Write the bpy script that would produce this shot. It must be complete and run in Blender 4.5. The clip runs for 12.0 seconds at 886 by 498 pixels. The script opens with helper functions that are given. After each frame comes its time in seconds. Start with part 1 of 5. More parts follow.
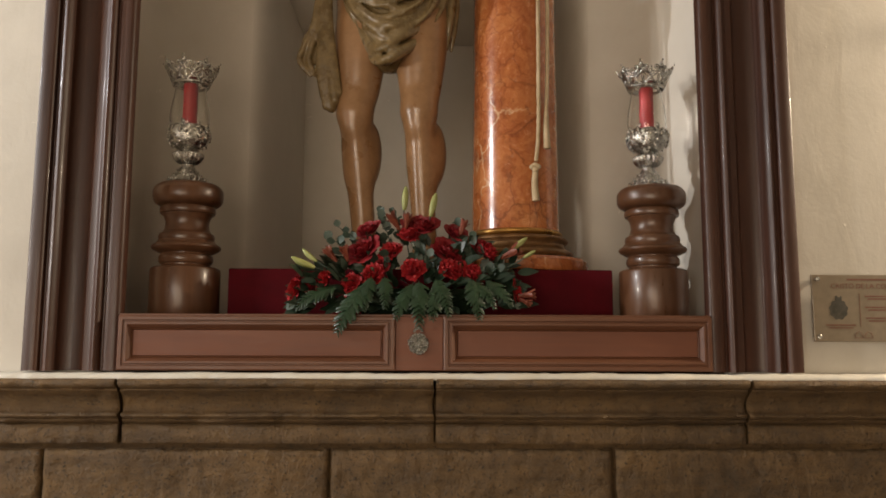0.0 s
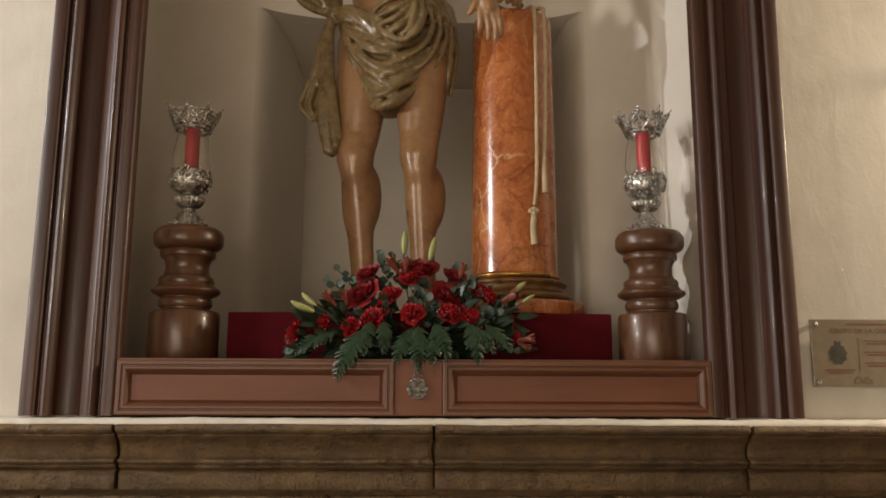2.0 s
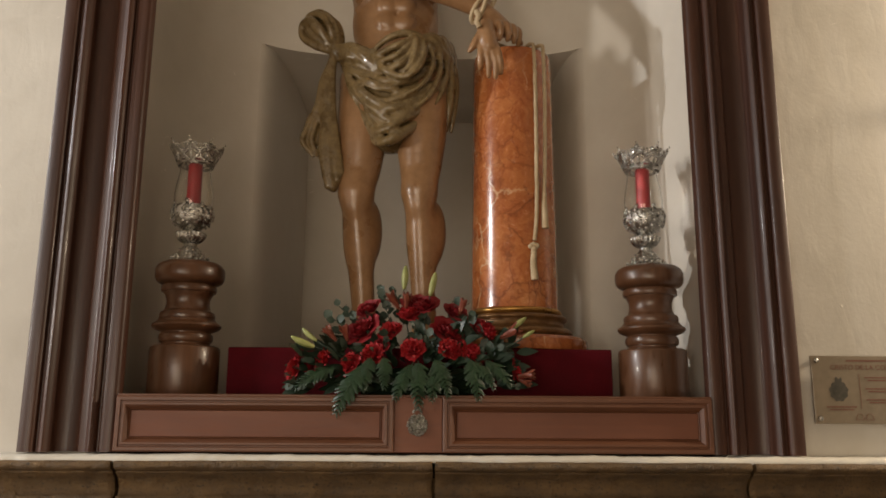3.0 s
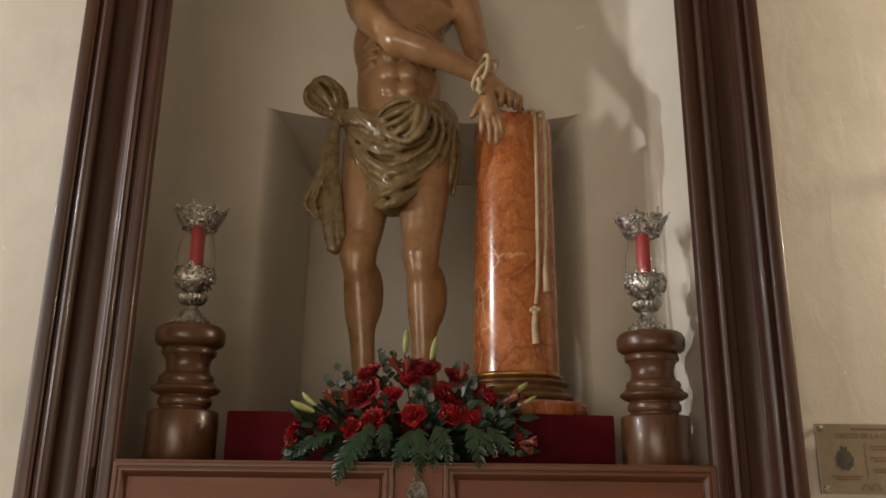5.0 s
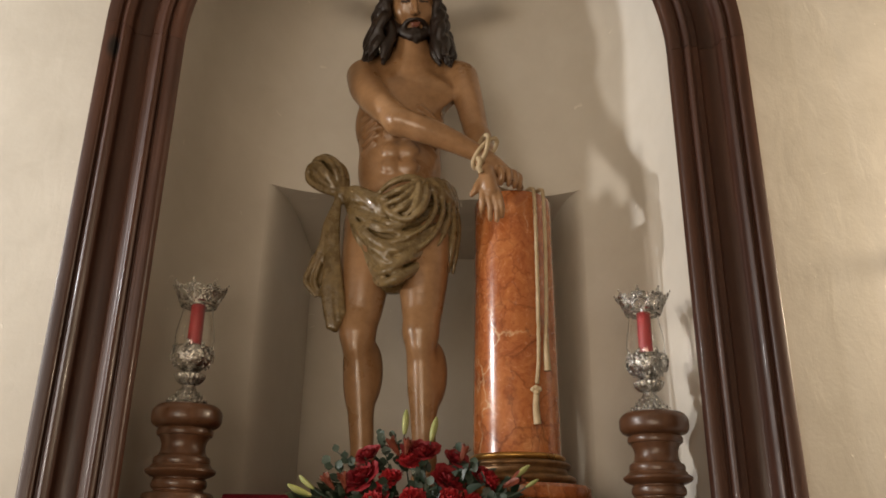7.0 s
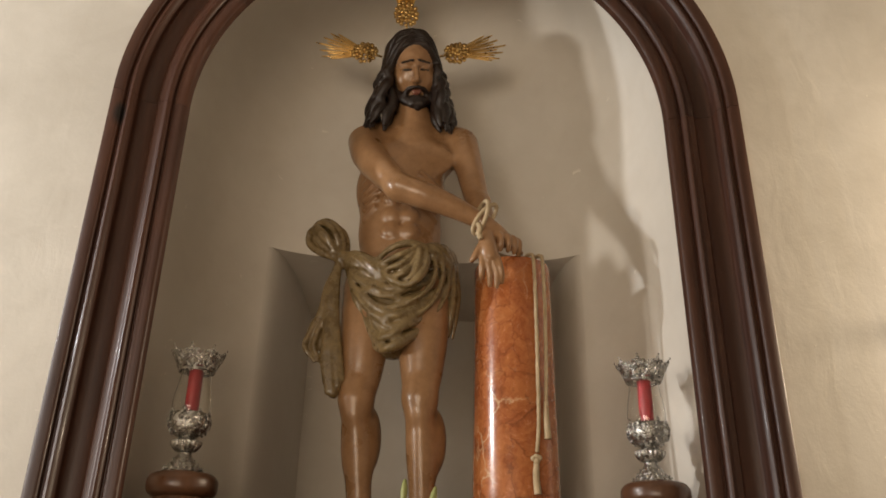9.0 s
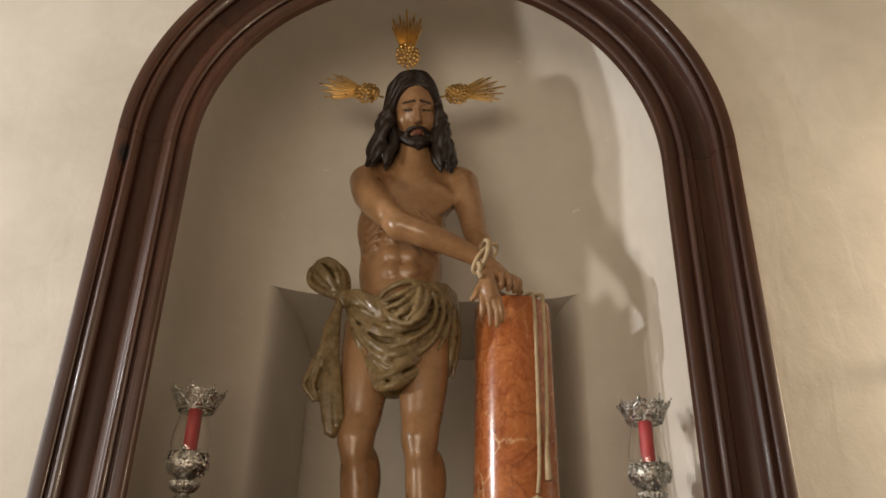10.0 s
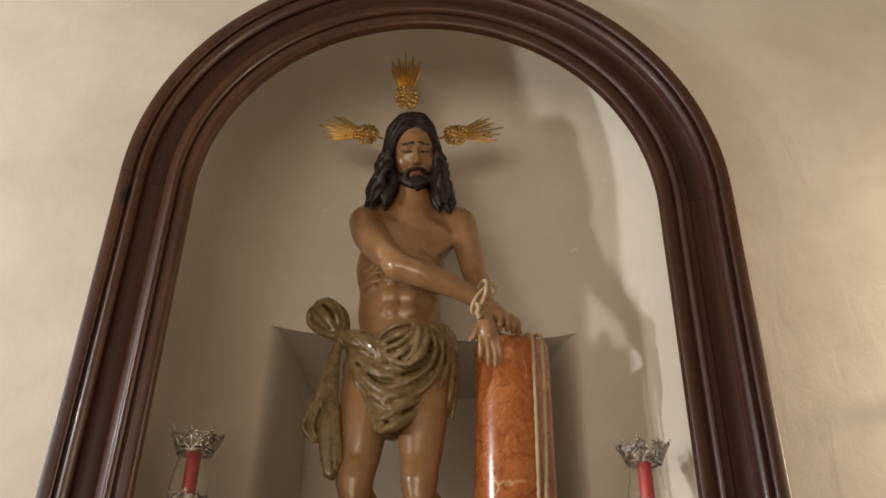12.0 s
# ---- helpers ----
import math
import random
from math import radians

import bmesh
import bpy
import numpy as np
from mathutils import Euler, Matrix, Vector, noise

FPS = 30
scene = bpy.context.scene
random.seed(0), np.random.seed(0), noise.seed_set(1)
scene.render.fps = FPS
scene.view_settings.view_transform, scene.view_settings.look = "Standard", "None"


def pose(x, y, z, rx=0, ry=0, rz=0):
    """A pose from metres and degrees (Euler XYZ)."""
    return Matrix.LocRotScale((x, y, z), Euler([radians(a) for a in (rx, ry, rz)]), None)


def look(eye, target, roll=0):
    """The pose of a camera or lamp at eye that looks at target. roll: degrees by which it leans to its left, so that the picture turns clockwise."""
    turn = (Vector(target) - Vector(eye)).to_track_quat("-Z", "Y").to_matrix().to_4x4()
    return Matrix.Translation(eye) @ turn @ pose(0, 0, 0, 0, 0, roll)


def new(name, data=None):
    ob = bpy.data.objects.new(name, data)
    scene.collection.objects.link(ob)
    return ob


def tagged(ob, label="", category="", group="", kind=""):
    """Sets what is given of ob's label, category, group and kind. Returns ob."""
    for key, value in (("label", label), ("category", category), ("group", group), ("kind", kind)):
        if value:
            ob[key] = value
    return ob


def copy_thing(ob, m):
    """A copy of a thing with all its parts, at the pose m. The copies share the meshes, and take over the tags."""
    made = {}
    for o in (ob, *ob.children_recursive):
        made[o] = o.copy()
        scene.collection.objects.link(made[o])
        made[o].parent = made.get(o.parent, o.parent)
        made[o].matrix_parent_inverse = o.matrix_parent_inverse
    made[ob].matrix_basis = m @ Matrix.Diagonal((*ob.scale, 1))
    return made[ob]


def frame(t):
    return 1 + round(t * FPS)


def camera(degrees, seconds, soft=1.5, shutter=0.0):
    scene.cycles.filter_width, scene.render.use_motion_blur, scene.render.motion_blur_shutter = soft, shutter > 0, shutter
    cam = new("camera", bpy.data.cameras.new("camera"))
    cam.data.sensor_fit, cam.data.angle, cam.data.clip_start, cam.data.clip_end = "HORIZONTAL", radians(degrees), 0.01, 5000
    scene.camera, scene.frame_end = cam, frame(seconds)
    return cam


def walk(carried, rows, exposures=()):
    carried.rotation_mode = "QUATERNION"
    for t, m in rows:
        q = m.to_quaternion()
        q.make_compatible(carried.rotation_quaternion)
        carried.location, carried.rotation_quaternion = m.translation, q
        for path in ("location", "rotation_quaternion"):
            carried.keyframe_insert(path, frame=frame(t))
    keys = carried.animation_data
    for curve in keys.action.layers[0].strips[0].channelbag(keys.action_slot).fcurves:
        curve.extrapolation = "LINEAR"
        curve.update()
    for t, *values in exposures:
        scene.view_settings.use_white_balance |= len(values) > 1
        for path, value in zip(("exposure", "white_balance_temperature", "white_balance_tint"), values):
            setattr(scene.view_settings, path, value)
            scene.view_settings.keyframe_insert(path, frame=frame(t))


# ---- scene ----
cam = camera(57.68, 12.0, soft=1.7)
# seconds, x, y, z, yaw, pitch, roll
ROWS = [
    (0.0, 0.0000, 0.0000, 1.5000, -1.027, 7.160, 0.191),
    (0.5, 0.0013, -0.0024, 1.5024, -1.027, 7.583, 0.188),
    (1.0, -0.0011, -0.0067, 1.5075, -1.126, 8.317, 0.150),
    (1.5, -0.0027, -0.0089, 1.5125, -1.185, 9.001, 0.173),
    (2.0, -0.0013, -0.0100, 1.5165, -1.101, 9.767, 0.237),
    (2.5, 0.0000, -0.0148, 1.5241, -1.046, 10.770, 0.308),
    (3.0, 0.0002, -0.0193, 1.5294, -1.017, 11.862, 0.335),
    (5.0, -0.0052, -0.0284, 1.5473, -1.021, 15.842, 0.650),
    (5.5, -0.0053, -0.0332, 1.5528, -1.040, 17.279, 0.633),
    (6.0, -0.0024, -0.0370, 1.5584, -0.955, 18.457, 0.691),
    (6.5, -0.0036, -0.0370, 1.5652, -0.940, 19.585, 0.745),
    (7.0, -0.0060, -0.0346, 1.5736, -0.955, 20.654, 0.760),
    (9.0, -0.0126, -0.0504, 1.5973, -1.066, 24.596, 1.032),
    (9.5, -0.0141, -0.0549, 1.5996, -1.062, 25.931, 1.130),
    (10.0, -0.0157, -0.0600, 1.6005, -1.045, 27.185, 1.195),
    (10.5, -0.0161, -0.0634, 1.6016, -1.050, 28.283, 1.212),
    (11.0, -0.0163, -0.0683, 1.6039, -1.100, 28.779, 1.215),
    (11.5, -0.0170, -0.0755, 1.6060, -1.110, 29.241, 1.080),
    (12.0, -0.0161, -0.0853, 1.6106, -1.077, 29.566, 1.058),
]
EXPOSURE = [(0.0, 0.0), (1.0, -0.01), (2.0, -0.10), (3.0, -0.21), (5.0, -0.36), (5.5, -0.40), (6.0, -0.37), (6.5, -0.37), (6.8, -0.07), (7.0, -0.01), (9.0, -0.04), (12.0, -0.09)]
walk(cam, [(t, pose(x, y, z, 90 + pitch, 0, yaw) @ pose(0, 0, 0, 0, 0, roll)) for t, x, y, z, yaw, pitch, roll in ROWS], EXPOSURE)

# ---- world and lights ----
world = bpy.data.worlds.new("church_air")
world.use_nodes = True
world.node_tree.nodes["Background"].inputs["Color"].default_value = (1.0, 0.86, 0.68, 1)
world.node_tree.nodes["Background"].inputs["Strength"].default_value = 0.02
scene.world = world


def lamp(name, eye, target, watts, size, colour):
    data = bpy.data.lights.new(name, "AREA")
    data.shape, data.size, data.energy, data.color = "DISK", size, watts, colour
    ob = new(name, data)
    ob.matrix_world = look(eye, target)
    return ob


lamp("spot_lamp_by_niche", (-3.3, 0.92, 2.92), (0.4, 2.1, 2.7), 52.0, 0.10, (0.98, 0.98, 0.98))
lamp("spot_lamp_near_side", (-3.2, 0.42, 1.98), (0.2, 2.1, 2.9), 42.0, 0.26, (1.0, 0.93, 0.84))
lamp("spot_lamp_far_side", (2.3, 1.62, 2.505), (0.9, 1.83, 2.3), 45.0, 0.07, (1.0, 0.80, 0.57))
lamp("doorway_light", (-2.3, -3.5, 1.7), (0.0, 1.8, 2.4), 34.0, 1.4, (1.0, 0.92, 0.82))
# unseen broad fill, added low in place of light bounced off the floor
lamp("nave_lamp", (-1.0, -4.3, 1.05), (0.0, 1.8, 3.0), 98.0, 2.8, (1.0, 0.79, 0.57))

# ---- materials ----
def mat_base(name):
    m = bpy.data.materials.new(name)
    m.use_nodes = True
    t = m.node_tree
    return m, t, t.nodes["Principled BSDF"]


def add(t, kind, **values):
    n = t.nodes.new(kind)
    for key, value in values.items():
        if key in n.inputs:
            n.inputs[key].default_value = value
    return n


def ramp(t, source, stops):
    r = t.nodes.new("ShaderNodeValToRGB")
    while len(r.color_ramp.elements) < len(stops):
        r.color_ramp.elements.new(0.5)
    for e, (p, c) in zip(r.color_ramp.elements, stops):
        e.position, e.color = p, (*c, 1)
    t.links.new(source, r.inputs["Fac"])
    return r.outputs["Color"]


def coords(t, stretch=(1, 1, 1), spread=3.0):
    """Object coordinates, shifted by a random amount for each object."""
    tc, info = t.nodes.new("ShaderNodeTexCoord"), t.nodes.new("ShaderNodeObjectInfo")
    times = t.nodes.new("ShaderNodeVectorMath")
    times.operation = "SCALE"
    times.inputs[0].default_value = (spread, spread * 0.7, spread * 1.3)
    t.links.new(info.outputs["Random"], times.inputs["Scale"])
    mp = t.nodes.new("ShaderNodeMapping")
    mp.inputs["Scale"].default_value = stretch
    t.links.new(tc.outputs["Object"], mp.inputs["Vector"])
    t.links.new(times.outputs["Vector"], mp.inputs["Location"])
    return mp.outputs["Vector"]


def noise_of(t, where, scale, detail=6.0, rough=0.6, distort=0.0):
    n = add(t, "ShaderNodeTexNoise", Scale=scale, Detail=detail, Roughness=rough, Distortion=distort)
    t.links.new(where, n.inputs["Vector"])
    return n.outputs["Fac"]


def mixed(t, a, b, fac, blend="MIX"):
    n = t.nodes.new("ShaderNodeMix")
    n.data_type, n.blend_type = "RGBA", blend
    for socket, value in ((n.inputs[0], fac), (n.inputs[6], a), (n.inputs[7], b)):
        if isinstance(value, (int, float)):
            socket.default_value = value
        elif isinstance(value, tuple):
            socket.default_value = (*value, 1)
        else:
            t.links.new(value, socket)
    return n.outputs[2]


def relief(t, b, heights):
    """Chains bumps of (height socket, strength, distance)."""
    normal = None
    for h, strength, distance in heights:
        n = add(t, "ShaderNodeBump", Strength=strength, Distance=distance)
        t.links.new(h, n.inputs["Height"])
        if normal:
            t.links.new(normal, n.inputs["Normal"])
        normal = n.outputs["Normal"]
    t.links.new(normal, b.inputs["Normal"])


def gloss(t, b, source, low, high):
    n = t.nodes.new("ShaderNodeMapRange")
    n.inputs["To Min"].default_value, n.inputs["To Max"].default_value = low, high
    n.inputs["From Min"].default_value, n.inputs["From Max"].default_value = 0.3, 0.7
    t.links.new(source, n.inputs["Value"])
    t.links.new(n.outputs["Result"], b.inputs["Roughness"])


def plain(name, dark, light, rough=(0.5, 0.7), scale=8.0, fine=90.0, bump=0.3, dist=0.002, metal=0.0, coat=0.0, stretch=(1, 1, 1), spec=0.5):
    m, t, b = mat_base(name)
    v = coords(t, stretch)
    big, small = noise_of(t, v, scale), noise_of(t, v, fine, 4)
    c = ramp(t, big, [(0.3, dark), (0.72, light)])
    c = mixed(t, c, ramp(t, small, [(0.3, tuple(0.8 * k for k in dark)), (0.7, light)]), 0.35)
    t.links.new(c, b.inputs["Base Color"])
    b.inputs["Metallic"].default_value, b.inputs["Coat Weight"].default_value = metal, coat
    b.inputs["Specular IOR Level"].default_value = spec
    gloss(t, b, big, *rough)
    relief(t, b, [(big, bump, dist * 2), (small, bump, dist * 0.5)])
    return m


def wood(name, dark, mid, light, rough=(0.25, 0.42), along=(14, 14, 1.0), knots=True, coat=0.25):
    m, t, b = mat_base(name)
    v = coords(t, along)
    grain, streak = noise_of(t, v, 2.2, 8, 0.62, 0.8), noise_of(t, v, 9.0, 5, 0.7, 0.3)
    v2 = coords(t, (1, 1, 0.45))
    cloud = noise_of(t, v2, 3.0, 3)
    c = ramp(t, grain, [(0.25, dark), (0.5, mid), (0.78, light)])
    c = mixed(t, c, ramp(t, streak, [(0.35, dark), (0.65, mid)]), 0.4)
    c = mixed(t, c, ramp(t, cloud, [(0.3, tuple(0.6 * k for k in mid)), (0.7, light)]), 0.3)
    if knots:
        vo = t.nodes.new("ShaderNodeTexVoronoi")
        vo.inputs["Scale"].default_value, vo.inputs["Randomness"].default_value = 2.1, 1.0
        t.links.new(coords(t, (1.6, 1.6, 0.8)), vo.inputs["Vector"])
        spot = ramp(t, vo.outputs["Distance"], [(0.035, (1, 1, 1)), (0.075, (0, 0, 0))])
        c = mixed(t, c, tuple(0.25 * k for k in dark), spot)
    t.links.new(c, b.inputs["Base Color"])
    b.inputs["Coat Weight"].default_value, b.inputs["Coat Roughness"].default_value = coat, 0.11
    gloss(t, b, streak, *rough)
    relief(t, b, [(streak, 0.12, 0.001), (cloud, 0.12, 0.004)])
    return m


def plaster(name, dark, light, lumps=0.5):
    m, t, b = mat_base(name)
    v = coords(t, spread=0.0)
    big, mid, small = noise_of(t, v, 1.6, 5), noise_of(t, v, 9.0, 5, 0.55, 0.6), noise_of(t, v, 120.0, 3)
    vs = coords(t, (2.2, 2.2, 0.9), spread=0.0)
    trowel = noise_of(t, vs, 6.0, 3, 0.5, 1.5)
    c = ramp(t, big, [(0.3, dark), (0.7, light)])
    c = mixed(t, c, ramp(t, mid, [(0.3, dark), (0.62, light)]), 0.3)
    chip = ramp(t, noise_of(t, v, 22.0, 2, 0.5, 1.0), [(0.74, (0, 0, 0)), (0.79, (1, 1, 1))])
    c = mixed(t, c, tuple(min(1.0, k * 1.12) for k in light), chip)
    t.links.new(c, b.inputs["Base Color"])
    b.inputs["Specular IOR Level"].default_value = 0.3
    gloss(t, b, mid, 0.55, 0.8)
    relief(t, b, [(trowel, 0.06 * lumps, 0.02), (mid, 0.13 * lumps, 0.01), (small, 0.25, 0.0012), (chip, 0.25, 0.002)])
    return m


def stone(name, dark, light, stain):
    m, t, b = mat_base(name)
    v = coords(t)
    big, mid, pits = noise_of(t, v, 2.5, 5), noise_of(t, v, 28.0, 6, 0.65), noise_of(t, v, 150.0, 5, 0.7)
    c = ramp(t, mid, [(0.28, dark), (0.72, light)])
    c = mixed(t, c, ramp(t, big, [(0.35, stain), (0.65, light)]), 0.45)
    specks = ramp(t, pits, [(0.57, (0, 0, 0)), (0.64, (1, 1, 1))])
    c = mixed(t, c, tuple(0.45 * k for k in dark), specks)
    streak = ramp(t, noise_of(t, coords(t, (3, 3, 22)), 2.0, 5), [(0.4, (0, 0, 0)), (0.7, (0.5, 0.5, 0.5))])
    c = mixed(t, c, stain, streak)
    t.links.new(c, b.inputs["Base Color"])
    gloss(t, b, mid, 0.5, 0.75)
    relief(t, b, [(big, 0.3, 0.012), (mid, 0.75, 0.013), (pits, 0.9, 0.006)])
    return m


def marble(name):
    m, t, b = mat_base(name)
    v = coords(t, spread=0.0)
    warp = add(t, "ShaderNodeTexNoise", Scale=9.0, Detail=5.0, Roughness=0.6)
    t.links.new(v, warp.inputs["Vector"])
    shift = t.nodes.new("ShaderNodeVectorMath")
    shift.operation = "MULTIPLY_ADD"
    shift.inputs[1].default_value = (0.09, 0.09, 0.12)
    t.links.new(warp.outputs["Color"], shift.inputs[0])
    t.links.new(v, shift.inputs[2])
    cloud, fine = noise_of(t, shift.outputs["Vector"], 9.0, 8, 0.7, 0.4), noise_of(t, shift.outputs["Vector"], 60.0, 5, 0.65)
    c = ramp(t, cloud, [(0.30, (0.13, 0.028, 0.009)), (0.44, (0.31, 0.085, 0.023)), (0.56, (0.46, 0.16, 0.046)), (0.74, (0.56, 0.28, 0.12))])
    c = mixed(t, c, ramp(t, fine, [(0.35, (0.26, 0.065, 0.02)), (0.65, (0.52, 0.19, 0.07))]), 0.42)
    for scale, width, colour, amount, off in ((12.0, 0.045, (0.08, 0.018, 0.006), 0.6, 0.0), (7.0, 0.022, (0.70, 0.50, 0.30), 0.7, 4.0), (26.0, 0.06, (0.14, 0.030, 0.010), 0.5, 9.0)):
        vo = t.nodes.new("ShaderNodeTexVoronoi")
        vo.feature = "DISTANCE_TO_EDGE"
        vo.inputs["Scale"].default_value = scale
        mv = t.nodes.new("ShaderNodeMapping")
        mv.inputs["Location"].default_value = (off, off, off)
        mv.inputs["Rotation"].default_value = (0.3 * off, 0.2, 0.1)
        mv.inputs["Scale"].default_value = (1.0, 1.0, 0.62)
        t.links.new(shift.outputs["Vector"], mv.inputs["Vector"])
        t.links.new(mv.outputs["Vector"], vo.inputs["Vector"])
        line = ramp(t, vo.outputs["Distance"], [(0.0, (1, 1, 1)), (width, (0, 0, 0))])
        gate = ramp(t, noise_of(t, mv.outputs["Vector"], 5.0, 3), [(0.44, (0, 0, 0)), (0.56, (amount,) * 3)])
        c = mixed(t, c, colour, mixed(t, line, gate, 1.0, "MULTIPLY"))
    t.links.new(c, b.inputs["Base Color"])
    b.inputs["Coat Weight"].default_value, b.inputs["Coat Roughness"].default_value = 0.4, 0.17
    gloss(t, b, fine, 0.16, 0.3)
    relief(t, b, [(cloud, 0.05, 0.004), (fine, 0.05, 0.001)])
    return m


def glass(name):
    m, t, b = mat_base(name)
    b.inputs["Base Color"].default_value = (0.97, 0.97, 0.95, 1)
    b.inputs["Transmission Weight"].default_value = 1.0
    b.inputs["Roughness"].default_value, b.inputs["IOR"].default_value = 0.02, 1.45
    return m


WALL = plaster("limewashed_plaster", (0.47, 0.435, 0.375), (0.62, 0.585, 0.52), 1.0)
NICHE = plaster("niche_plaster", (0.66, 0.61, 0.53), (0.77, 0.725, 0.65), 0.25)
BED = plaster("white_mortar", (0.47, 0.44, 0.38), (0.68, 0.65, 0.58), 1.6)
STONE = stone("brown_sandstone", (0.048, 0.027, 0.009), (0.205, 0.120, 0.045), (0.036, 0.020, 0.007))
FLOOR = stone("floor_stone", (0.16, 0.12, 0.09), (0.26, 0.20, 0.15), (0.12, 0.09, 0.07))
DARKWOOD = wood("dark_walnut", (0.013, 0.0038, 0.0017), (0.042, 0.0126, 0.0052), (0.097, 0.0325, 0.0132), (0.40, 0.55), coat=0.06)
REDWOOD = wood("cherry_veneer", (0.085, 0.024, 0.0095), (0.135, 0.041, 0.0165), (0.19, 0.064, 0.028), (0.5, 0.66), (1.2, 14, 14), False, 0.0)
TRIMWOOD = wood("brown_moulding", (0.062, 0.021, 0.009), (0.110, 0.039, 0.0165), (0.165, 0.066, 0.030), (0.42, 0.56), (1.2, 14, 14), False, 0.03)
TURNED = wood("turned_wood", (0.040, 0.017, 0.008), (0.095, 0.041, 0.019), (0.17, 0.078, 0.038), (0.26, 0.42), (9, 9, 1.5), True, 0.14)
VELVET = plain("red_velvet", (0.055, 0.003, 0.006), (0.10, 0.005, 0.010), (0.85, 0.95), 14, 300, 0.2, 0.001, spec=0.12)
MARBLE = marble("orange_marble")
GILT = plain("gilded_wood", (0.34, 0.17, 0.045), (0.62, 0.36, 0.10), (0.22, 0.4), 18, 140, 0.4, 0.002, metal=0.85)
DULLGILT = plain("worn_gilding", (0.10, 0.05, 0.022), (0.30, 0.16, 0.06), (0.28, 0.45), 22, 120, 0.4, 0.002, metal=0.5)
SILVER = plain("aged_silver", (0.17, 0.16, 0.145), (0.74, 0.72, 0.67), (0.16, 0.32), 60, 260, 0.7, 0.003, metal=1.0)
GOLD = plain("gold", (0.50, 0.31, 0.10), (0.90, 0.63, 0.26), (0.24, 0.4), 40, 220, 0.5, 0.002, metal=1.0)
WAX = plain("red_wax", (0.20, 0.010, 0.014), (0.27, 0.017, 0.020), (0.4, 0.55), 20, 100, 0.05)
GLASS = glass("clear_glass")
SKIN = plain("painted_flesh", (0.235, 0.122, 0.052), (0.385, 0.215, 0.106), (0.25, 0.38), 11, 45, 0.20, 0.004, coat=0.22)
CLOTH = plain("olive_gilt_cloth", (0.092, 0.060, 0.024), (0.265, 0.185, 0.082), (0.22, 0.36), 30, 90, 0.4, 0.003, coat=0.3)
LIP = plain("painted_lip", (0.13, 0.040, 0.024), (0.20, 0.070, 0.044), (0.2, 0.3), 20, 60, 0.05, 0.001, coat=0.3)
HAIR = plain("painted_hair", (0.007, 0.0035, 0.0023), (0.024, 0.0115, 0.0068), (0.36, 0.5), 40, 150, 0.5, 0.003, coat=0.0)
ROPE = plain("cotton_rope", (0.36, 0.26, 0.14), (0.58, 0.46, 0.30), (0.75, 0.9), 30, 400, 0.4, 0.001)
TARNISH = plain("tarnished_silver", (0.05, 0.047, 0.04), (0.36, 0.34, 0.29), (0.25, 0.45), 90, 300, 0.8, 0.003, metal=1.0)

# ---- mesh helpers ----
def mesh_of(name, verts, faces, material, smooth=False):
    me = bpy.data.meshes.new(name)
    me.from_pydata([tuple(v) for v in verts], [], faces)
    for m in material if isinstance(material, (list, tuple)) else (material,):
        me.materials.append(m)
    if smooth:
        me.polygons.foreach_set("use_smooth", [True] * len(me.polygons))
    me.update()
    return me


def thing(name, label, category, group="", kind="", at=(0, 0, 0)):
    ob = new(name)
    ob.empty_display_size = 0.05
    ob.location = at
    return tagged(ob, label, category, group, kind)


def part(name, me, parent, label="", at=None, m=None):
    """One mesh under a thing or a part; a bmesh is turned into a mesh first."""
    ob = new(name, me)
    ob.parent = parent
    if at is not None:
        ob.location = at
    if m is not None:
        ob.matrix_basis = m
    return tagged(ob, label)


def sealed(bm, name, material, smooth=False):
    bmesh.ops.recalc_face_normals(bm, faces=bm.faces)
    me = bpy.data.meshes.new(name)
    bm.to_mesh(me)
    bm.free()
    me.materials.append(material)
    if smooth:
        me.polygons.foreach_set("use_smooth", [True] * len(me.polygons))
    return me


def box_mesh(name, lo, hi, material, bevel=0.0, cuts=0, rough=0.0, seed=0):
    bm = bmesh.new()
    bmesh.ops.create_cube(bm, size=1.0)
    for v in bm.verts:
        v.co = Vector([lo[i] + (v.co[i] + 0.5) * (hi[i] - lo[i]) for i in range(3)])
    if cuts:
        bmesh.ops.subdivide_edges(bm, edges=bm.edges[:], cuts=cuts, use_grid_fill=True)
    if bevel and not cuts:
        bmesh.ops.bevel(bm, geom=bm.edges[:], offset=bevel, segments=2, profile=0.5, affect="EDGES")
    if rough:
        for v in bm.verts:
            v.co += rough * noise.noise_vector(v.co * 14 + Vector((seed, seed, 0)))
    return sealed(bm, name, material)


def turned(name, profile, material, steps=48, ripple=None, closed=True):
    """A lathe about z through (radius, height) points; ripple(angle, i) scales the radius."""
    verts, faces = [], []
    for i, (r, z) in enumerate(profile):
        for k in range(steps):
            a = 2 * math.pi * k / steps
            q = r * (ripple(a, i) if ripple else 1.0)
            verts.append((q * math.cos(a), q * math.sin(a), z))
    for i in range(len(profile) - 1):
        for k in range(steps):
            j = (k + 1) % steps
            faces.append((i * steps + k, i * steps + j, (i + 1) * steps + j, (i + 1) * steps + k))
    if closed:
        faces.append(tuple(range(steps - 1, -1, -1)))
        faces.append(tuple((len(profile) - 1) * steps + k for k in range(steps)))
    me = mesh_of(name, verts, faces, material, True)
    return me


def sharp(me, degrees=38):
    me.set_sharp_from_angle(angle=radians(degrees))
    return me


